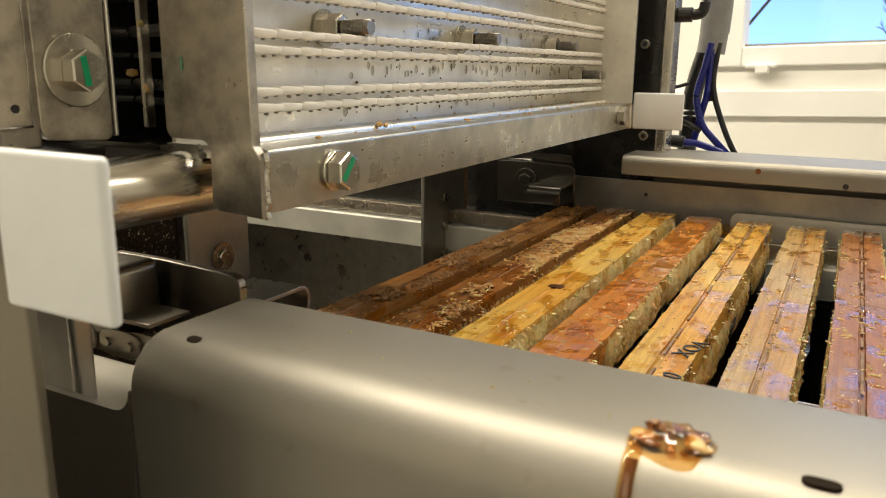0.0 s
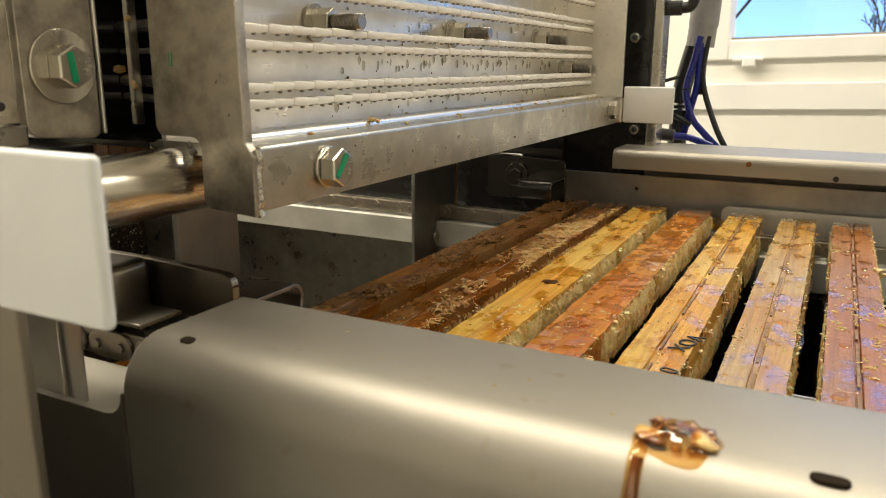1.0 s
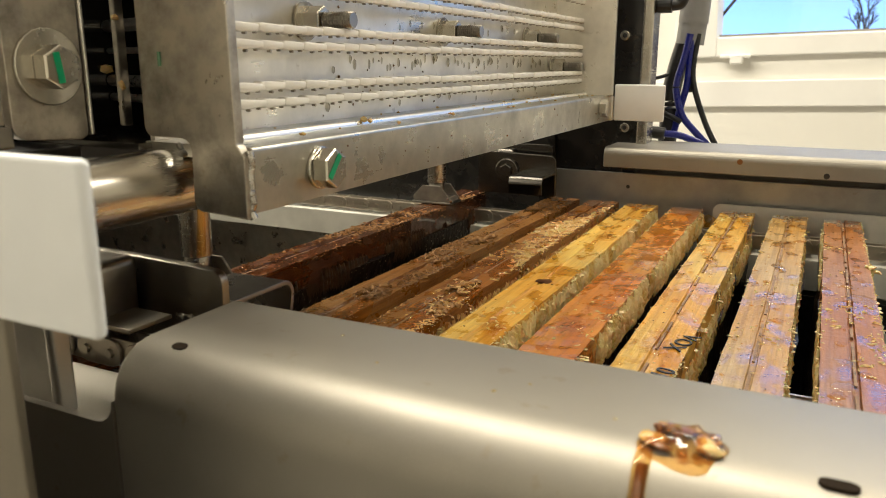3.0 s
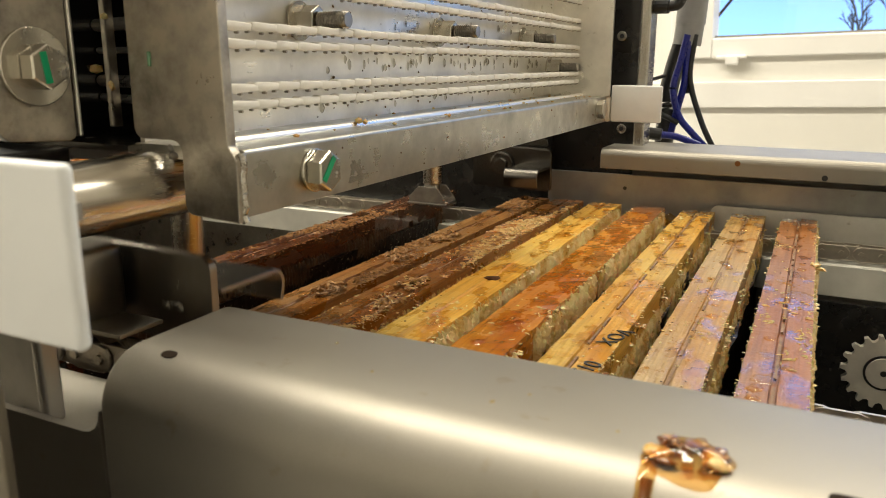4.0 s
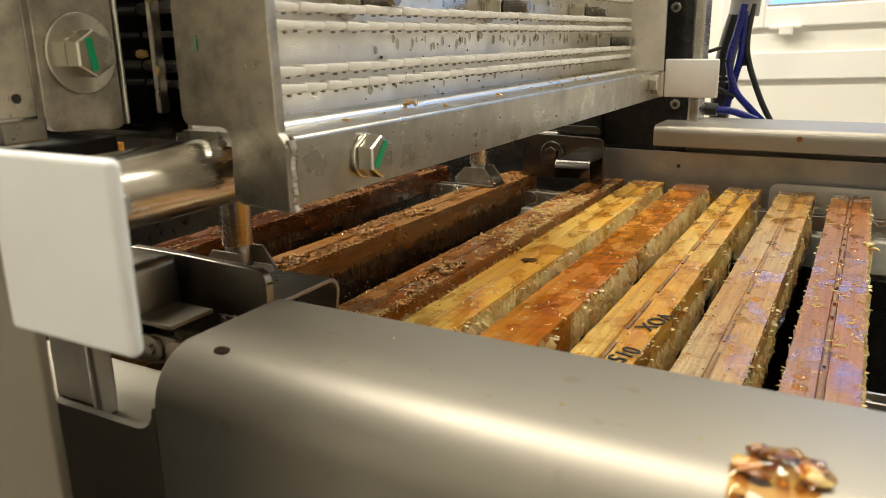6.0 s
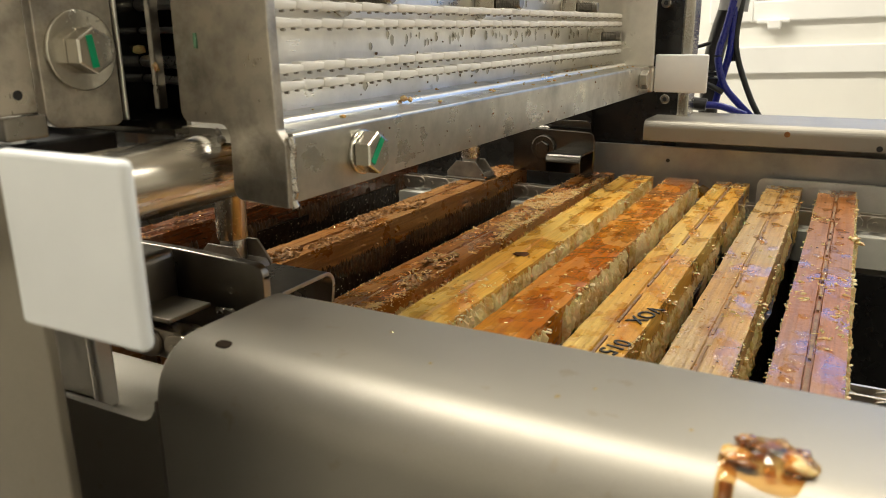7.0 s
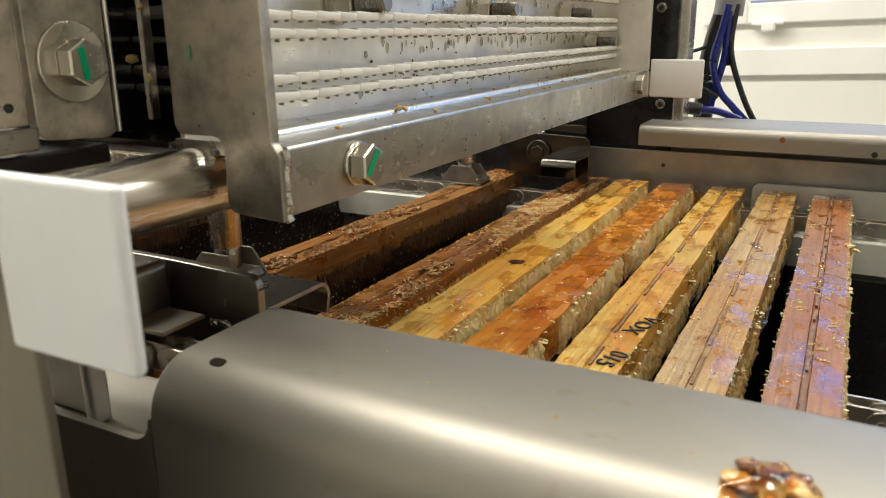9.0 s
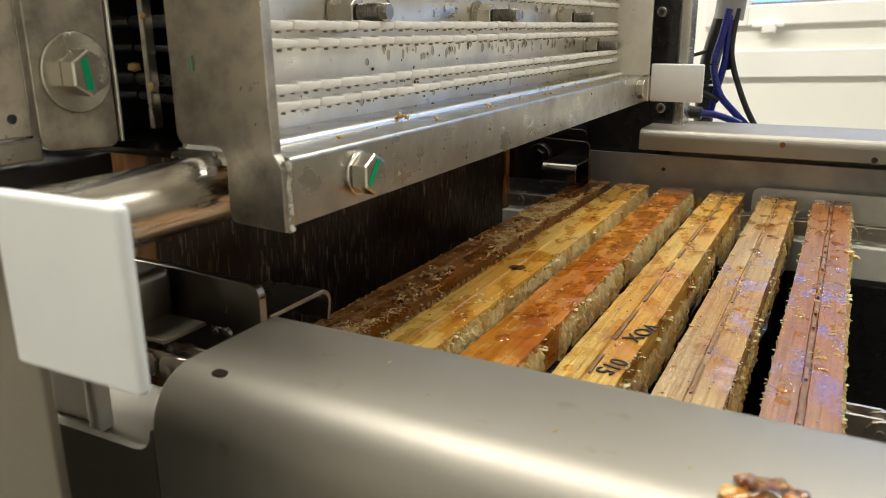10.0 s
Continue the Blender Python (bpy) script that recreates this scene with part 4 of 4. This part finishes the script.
    for _ in range(int(300 * burr)):
        y, x = rnd.uniform(Y0 + 0.01, Y1 - 0.004), rnd.uniform(-0.0115, 0.0115)
        if noise.noise(Vector((x * 60, y * 26, seed * 1.7))) < 0.16:
            continue
        spots.append(((xc + x + skew * (y - yc), y, 1.0002), rnd.uniform(0.0002, 0.0008)))
    for _ in range(int(110 * crust)):
        y, side = rnd.uniform(Y0 + 0.03, Y1 - 0.006), rnd.choice((1, 1, 1, -1))
        if noise.noise(Vector((side * 4, y * 22, seed * 1.3))) < -0.1:
            continue
        spots.append(((xc + side * rnd.uniform(0.0114, 0.0138) + skew * (y - yc), y, 1.0 - start * 0.5 - rnd.uniform(-0.0006, 0.004)), rnd.uniform(0.0005, 0.0014)))
    tagged(part("wax_debris", blobs(spots, seed + 50, 0.4, 0.5), litter, root), kind="stuff")
    # stringy torn wax: matted patches, and a fringe along both edges
    spots = []
    for _ in range(int(6500 * burr * burr)):
        y = rnd.uniform(Y0 + 0.012, Y1 - 0.003)
        x = rnd.uniform(-0.0118, 0.0118)
        if noise.noise(Vector((x * 45 - y * 10, y * 17, seed * 1.7))) + 0.35 * noise.noise(Vector((x * 300, y * 150, seed))) < 0.36 - 0.16 * burr:
            continue
        spots.append(((xc + x + skew * (y - yc), y, 1.0001), rnd.uniform(0.0014, 0.0042)))
    for _ in range(int(160 + 800 * burr)):
        y, side = rnd.uniform(Y0 + 0.006, Y1 - 0.003), rnd.choice((1, 1, -1))
        if noise.noise(Vector((side * 4, y * 30, seed * 2.9))) < -0.15:
            continue
        x = side * rnd.uniform(0.0116, 0.0127)
        spots.append(((xc + x + skew * (y - yc), y, 1.0 - (rnd.uniform(0, 0.003) if abs(x) > 0.0121 else 0)), rnd.uniform(0.0006, 0.0018)))
    tagged(part("wax_litter", flakes(spots, seed + 70), litter, root), kind="stuff")
    # fine spatter of honey and dark flecks
    for name, count, lo, hi, mat_s in (("honey_spatter", 45, 0.0003, 0.0009, HONEY), ("dark_fleck", 18, 0.0002, 0.0006, HONEY_DARK)):
        spots = []
        for _ in range(count):
            y, x = rnd.uniform(Y0 + 0.02, Y1 - 0.01), rnd.uniform(-0.011, 0.011)
            spots.append(((xc + x + skew * (y - yc), y, 1.0002), rnd.uniform(lo, hi)))
        tagged(part(name, blobs(spots, seed + 90, 0.4, 0.2), mat_s, root, smooth=True), kind="stuff")
    # thin honey glaze
    for k in range(5):
        y, x = rnd.uniform(Y0 + 0.07, Y1 - 0.02), rnd.uniform(-0.007, 0.007)
        r = rnd.uniform(0.0025, 0.0075)
        part("honey_glaze", dome(xc + x + skew * (y - yc), y, 1.0002, r, 0.00022, seed * 31 + k, 22), HONEY_GLAZE, root, "thin amber honey glaze", smooth=True)
    # honey drops lying on the bar
    for k in range(10):
        y, x = rnd.uniform(Y0 + 0.07, Y1 - 0.01), rnd.uniform(-0.0095, 0.0095)
        r = rnd.uniform(0.0012, 0.0034)
        part("honey_drop", dome(xc + x + skew * (y - yc), y, 1.0, r, 0.0004 + r * 0.11, seed * 9 + k), HONEY, root, "clear amber honey drop", smooth=True)
    return root


SHIFT = 0.037
combs = [
    comb_frame(-0.572, ORANGE, 0.55, 11, "uncapped honeycomb with an orange bar and white crumbs", 0.5, WAX_DARK),
    comb_frame(-0.18, WET_BROWN, 0.42, 12, "dark brown honeycomb, wet with honey, held by the lifter", 0.5, DARK_WAX, burr=0.6, start=0.012, litter=UMBER_WAX),
    comb_frame(-0.0968, BROWN, 0.52, 13, "brown honeycomb whose bar is crusted with old wax", 0.5, DARK_WAX, skew=0.02, burr=1.0, start=0.014, litter=UMBER_WAX),
    comb_frame(-0.0605, RUSSET, 0.5, 14, "russet honeycomb whose bar is covered in torn wax bits", 0.8, STRAW, skew=0.01, burr=1.15, start=0.008, litter=STRAW),
    comb_frame(-0.0255, LIGHT, 0.53, 15, "yellow honeycomb frame with a dark knot in its bar", 1.0, CREAM, groove=0.2, burr=0.27, start=0.003),
    comb_frame(0.0106, ORANGE, 0.45, 16, "orange honeycomb frame glazed with honey", 1.0, CREAM, groove=0.0, burr=0.2, start=0.003),
    comb_frame(0.0491, LIGHT, 0.52, 17, "light wooden honeycomb frame with handwriting on its bar", 0.7, CREAM, groove=0.3, burr=0.2, start=0.013),
    comb_frame(0.0866, PALE, 0.55, 18, "pale pine honeycomb frame with fine grain", 0.7, CREAM, groove=0.22, burr=0.2, start=0.013),
    comb_frame(0.1225, PINK, 0.55, 19, "reddish honeycomb frame with a dark groove and wax bits", 0.8, CREAM, groove=0.45, burr=0.34, start=0.005),
]


def writing(root, text, x, y, size):
    """Handwritten block letters across the bar, read from the far side."""
    curve = bpy.data.curves.new("ink", "FONT")
    curve.body, curve.size, curve.extrude, curve.align_x = text, size, 0.0002, "CENTER"
    ob = new("ink_writing", curve)
    ob.parent = root
    ob.matrix_basis = pose(x, y, 0.0006, 0, 0, 255)
    ob.data.materials.append(INK)
    return ob


writing(combs[6], "VOX", 0.0058, -0.1, 0.0104)
writing(combs[6], "015", 0.0036, -0.139, 0.0104)
# matted heaps of old wax on the brown bars
for k, heaps in ((3, ((-0.0545, 0.165, 0.016), (-0.058, 0.2, 0.012), (-0.0575, 0.31, 0.01))), (2, ((-0.0945, 0.17, 0.012), (-0.094, 0.3, 0.014), (-0.096, 0.24, 0.01)))):
    rnd = random.Random(k + 300)
    spots, strings = [], []
    for hx, hy, reach in heaps:
        for _ in range(46):
            y = rnd.gauss(hy, reach * 0.55)
            x = hx + max(-0.0075, min(0.006, rnd.gauss(0, 0.0038))) + 0.02 * (y - hy) * (k == 2)
            r = rnd.uniform(0.0006, 0.0017)
            spots.append(((x, y, 1.0003 + 0.5 * r), r))
            strings.append(((x, y, 1.0008 + r * 0.5), rnd.uniform(0.002, 0.005)))
    tagged(part("old_wax_crust", blobs(spots, k + 310, 0.7, 0.4), UMBER_WAX, combs[k], "matted brown wax crust"), kind="stuff")
    tagged(part("wax_fuzz", flakes(strings, k + 320), STRAW if k == 3 else UMBER_WAX, combs[k]), kind="stuff")
part("honey_glob", blobs([((0.0282, 0.4715, 0.993), 0.0052), ((0.0262, 0.468, 0.99), 0.004)], 78, 1.0, 0.12), HONEY, combs[5], "dark red honey glob", smooth=True)
part("wax_lump", blobs([((0.1352, 0.335, 1.0005), 0.0032), ((0.1375, 0.3335, 0.999), 0.0026), ((0.133, 0.337, 1.0005), 0.002)], 79, 0.6, 0.35), CREAM, combs[8], "pale yellow wax lump")
part("knot", blobs([((-0.0243, 0.2254, 1.0), 0.0042), ((-0.022, 0.227, 1.0), 0.003)], 77, 0.25), KNOT, combs[4], "dark round knot")


# ---- lifter and transfer arms ----
def lifter():
    root = thing("comb_lifter", (-0.18, 0.27, 1.0), "steel lifter with two round posts, gusseted feet and long plates", "lifter")
    for y, s in ((0.1355, 1), (0.412, -1)):
        part("post", rod((-0.183, y, 1.0175), (-0.183, y, 1.3), 0.0078, 32), STEEL_POLISHED, root, "polished round post", smooth=True)
        # foot: two smoky gusset plates on a flat base, round the end of the post
        out = [(-0.2, 1.0026), (-0.166, 1.0026), (-0.166, 1.0045), (-0.1745, 1.0155), (-0.1915, 1.0155), (-0.2, 1.0065)]
        for y0 in (y - 0.0095, y + 0.008):
            part("gusset", slab(out, "y", y0, y0 + 0.0016, 0.0004), FOOT, root, "smoky plastic gusset wet with honey")
        part("foot_web", slab([(-0.2, 1.0026), (-0.166, 1.0026), (-0.168, 1.0065), (-0.198, 1.0065)], "y", y - 0.0078, y + 0.0078, 0.0006), FOOT, root)
        part("foot_core", rod((-0.183, y, 1.0026), (-0.183, y, 1.0174), 0.0066, 24, 0.001), STEEL_SHADE, root, smooth=True)
        part("foot_base", box(-0.201, -0.165, y - 0.0105, y + 0.0105, 1.0005, 1.0024, 0.0006), STEEL_SHADE, root)
        part("foot_drop", blobs([((-0.165, y - 0.0098, 1.0035), 0.0015), ((-0.168, y - 0.0098, 1.0055), 0.0011)], 41, 0.8, 0.2, 2), HONEY_DARK, root, "dark honey drop", smooth=True)
    part("honey_streak", pipe([(-0.1762, 0.1315, 1.0185), (-0.176, 0.133, 1.04), (-0.1758, 0.1325, 1.07), (-0.1765, 0.1315, 1.12)], 0.0022, 10), HONEY, root, "amber honey running down the post", smooth=True)
    for y0, y1 in ((0.142, 0.19), (0.408, 0.486)):
        part("plate", box(-0.214, -0.2105, y0, y1, 0.5, 0.99, 0.0008), STEEL_DULL, root, "long flat plate with bolts")
    part("edge_strip", box(-0.2142, -0.2103, 0.4863, 0.4915, 0.6, 0.99, 0.0008), WAX_DARK, root, "brown strip along the plate's edge")
    for y, z in ((0.4434, 0.6618), (0.4434, 0.6366), (0.4434, 0.6112), (0.1666, 0.6658)):
        part("plate_bolt", rod((-0.21, y, z), (-0.207, y, z), 0.0045, 14, 0.0006), STEEL_BOLT, root)
    part("washer", rod((-0.21, 0.1666, 0.6658), (-0.2088, 0.1666, 0.6658), 0.0088, 20), STEEL_BOLT, root)
    return root


def transfer_arm(y, s, name, label, material):
    """A bracket plate with a hooked finger that carries a comb frame one step on; s is the way inwards."""
    root = thing(name, (-0.13, y, 1.0), label, "bracket", "transfer arms")
    out = [(-0.168, 1.0), (-0.0985, 1.0), *arc(-0.0985, 1.002, 0.002, -90, 0, 2), (-0.0965, 1.03), *arc(-0.1015, 1.0302, 0.005, 0, 90, 4), (-0.14, 1.0365), (-0.168, 1.0365)]
    part("plate", slab(out, "y", y - 0.002, y + 0.002, 0.0005), material, root)
    part("cover", box(-0.168, -0.137, min(y - s * 0.004, y - s * 0.028), max(y - s * 0.004, y - s * 0.028), 1.008, 1.0385, 0.004, 3), material, root, "rounded sheet cover", smooth=True)
    part("square_hole", box(-0.134, -0.129, y - 0.0018, y + 0.0018, 1.016, 1.0255), BLACK, root)
    part("weld_bead", blobs([((-0.121 + i * 0.002, y - s * 0.0016, 1.014), 0.0017) for i in range(5)], 90, 1.1, 0.2), material, root)
    if s < 0:
        part("boss", rod((-0.14, y - 0.0016, 1.021), (-0.14, y - 0.0055, 1.021), 0.0105, 24, 0.001), material, root)
        part("boss_bolt", rod((-0.14, y - 0.0056, 1.021), (-0.14, y - 0.008, 1.021), 0.006, 6, 0.0006), material, root)
        part("rear_plate", slab([(-0.15, 1.004), (-0.104, 1.004), (-0.104, 1.038), *arc(-0.109, 1.038, 0.005, 0, 90, 4), (-0.15, 1.043)], "y", y + 0.012, y + 0.015, 0.0004), material, root)
    # finger: a sheet that runs inwards from the plate and curls down at its end
    za, r = 1.0222, 0.0065
    line = [(y + s * 0.0024, za), (y + s * 0.0345, za)] + [(y + s * (0.0345 + r * math.sin(radians(a))), za - r + r * math.cos(radians(a))) for a in range(15, 106, 15)] + [(y + s * 0.0395, za - 0.0145)]
    part("hook", slab(strip_profile(line, -0.0019 * s), "x", -0.124, -0.0957, 0.0003), material, root, "bent steel hook finger with a curled lip")
    part("gusset", slab([(y + s * 0.0022, za - 0.0022), (y + s * 0.02, za - 0.0022), (y + s * 0.0022, za - 0.014)], "x", -0.1225, -0.1208), STEEL_SHADE, root)
    return root


lift = lifter()
arm_near = transfer_arm(0.062, 1, "transfer_arm", "bent steel transfer bracket with a hook finger", STEEL_SHADE)
# the far arm gets the darker copy for the shade it hangs in
arm_far = transfer_arm(0.468, -1, "transfer_arm", "steel transfer bracket with a round boss and hook, shade put into its colour", STEEL_DARK)


# ---- honey on the near rail ----
def rail_honey():
    def sag(y):
        """How far the rail's bend falls below its flat top at y."""
        d = min(0.0149, max(0, -0.007 - y))
        return 0.015 - math.sqrt(0.015 ** 2 - d * d)

    rnd = random.Random(8)
    # a pool of thick honey over the bend, with lumps of wax and dark bits standing in it
    pool = dome(0.083, -0.0068, 1.0404, 0.0075, 0.0034, 21, 40, 1.25, 1.2, 0.3)
    for v in pool.verts:
        v.co.z -= sag(v.co.y)
    tagged(part("honey_blob", pool, HONEY_THICK, smooth=True), "sticky amber honey blob with wax on the rail", "honey")
    lump = thing("wax_lump", (0.078, -0.008, 1.0405), "brown wax lumps stuck in the honey on the rail", "wax")
    for i in range(26):
        a = rnd.uniform(0, 6.28)
        k = rnd.uniform(0.35, 1)
        x, y = 0.0828 + 0.0085 * math.cos(a) * k, -0.0068 + 0.0072 * math.sin(a) * k
        part("lump", blobs([((x, y, 1.0412 - sag(y) + 0.0014 * (1 - k) + 0.0006 * rnd.random()), rnd.uniform(0.0008, 0.0022))], 60 + i, 0.5, 0.2, 2), (HONEY_THICK, UMBER_WAX, HONEY_DARK, HONEY_THICK, WAX)[i % 5], lump, smooth=True)
    path = [(0.0765, -0.006, 1.0402), (0.0763, -0.0135, 1.0382), (0.0767, -0.0192, 1.0325), (0.0768, -0.0216, 1.0245), (0.0772, -0.0221, 1.016), (0.0772, -0.0221, 1.0)]
    drip = tagged(part("honey_drip", pipe(path, 0.0021, 12), HONEY_THICK, smooth=True), "dark amber honey drip running down the rail", "honey")
    part("dark_core", pipe([Vector(p) + Vector((0.0002, -0.0006, 0.0006)) for p in path[1:]], 0.0013, 10), HONEY_DARK, drip, "dark honey inside the drip", smooth=True)
    spots = [((-0.0945 + rnd.uniform(-0.004, 0.004), -0.0165 + rnd.uniform(-0.003, 0.003), 1.0047), rnd.uniform(0.0005, 0.0013)) for _ in range(9)]
    tagged(part("wax_crumbs", blobs(spots, 47, 0.6, 0.4), UMBER_WAX), "dark wax crumbs on the low steel ledge", "crumbs", kind="stuff")
    tagged(part("honey_drop", dome(0.134, 0.006, 1.0408, 0.0045, 0.0012, 24), HONEY, smooth=True), "clear honey drop on the rail", "honey")
    tagged(part("honey_drop", dome(0.131, -0.004, 1.0406, 0.002, 0.0008, 25), HONEY, smooth=True), "clear honey drop on the rail", "honey")
    for i in range(5):
        x, y = rnd.uniform(-0.03, 0.13), rnd.uniform(-0.002, 0.022)
        tagged(part("honey_fleck", dome(x, y, 1.0409, rnd.uniform(0.0004, 0.0008), 0.0003, 40 + i, 10), HONEY), "tiny clear honey fleck on the rail", "honey", "rail flecks")


rail_honey()


# ---- what moves ----
def motions():
    home = [o.location.copy() for o in combs]

    def rows(o, steps):
        return [(t, pose(o.x + dx, o.y, o.z + dz)) for t, dx, dz in steps]

    pack = [(0, 0, 0), (2.97, 0, 0), (3.8, -0.0225, 0), (4.0, -0.028, 0), (4.35, -SHIFT, 0), (4.6, -SHIFT, 0), (10, -SHIFT, 0)]
    for k in range(3, 9):
        walk(combs[k], rows(home[k], pack))
    drop = [(0, 0, 0.34), (0.7, 0, 0.34), (0.9, 0, 0.325), (1.0, 0, 0.3), (1.1, 0, 0.262), (1.2, 0, 0.226), (1.3, 0, 0.185), (1.5, 0, 0.135), (1.7, 0, 0.108), (1.9, 0, 0.082), (2.0, 0, 0.06), (2.1, 0, 0.03), (2.2, 0, 0), (2.4, 0, 0)]
    rise = [(9.55, 0, 0), (9.65, 0, 0.004), (9.7, 0, 0.012), (9.8, 0, 0.038), (9.9, 0, 0.082), (10, 0, 0.13)]
    walk(lift, rows(lift.location.copy(), drop + rise))
    walk(combs[0], rows(home[0], [(0, 0, 0), (3, -0.09, 0), (10, -0.16, 0)]))
    walk(combs[1], rows(home[1], drop + [(2.97, 0, 0), (4.35, -SHIFT, 0), (4.6, -0.042, 0), (5.5, -0.066, 0), (7.0, -0.107, 0), (7.5, -0.115, 0), (8.2, -0.14, 0), (10, -0.2, 0)]))
    walk(combs[2], rows(home[2], [(0, 0, 0), (2.97, 0, 0), (4.35, -SHIFT, 0), (4.6, -0.047, 0), (5.5, -0.073, 0), (6.2, -0.082, 0)] + [(t, -0.082, dz) for t, dx, dz in rise]))
    arm = [(0, 0, 0), (2.9, 0, 0), (3.25, -0.004, 0.02), (3.5, -0.004, 0.028), (3.8, -0.004, 0.027), (3.9, -0.003, 0.021), (4.0, -0.002, 0.009), (4.15, 0, 0), (4.4, 0, 0), (10, 0, 0)]
    walk(arm_near, rows(arm_near.location.copy(), arm))
    walk(arm_far, rows(arm_far.location.copy(), arm))


motions()
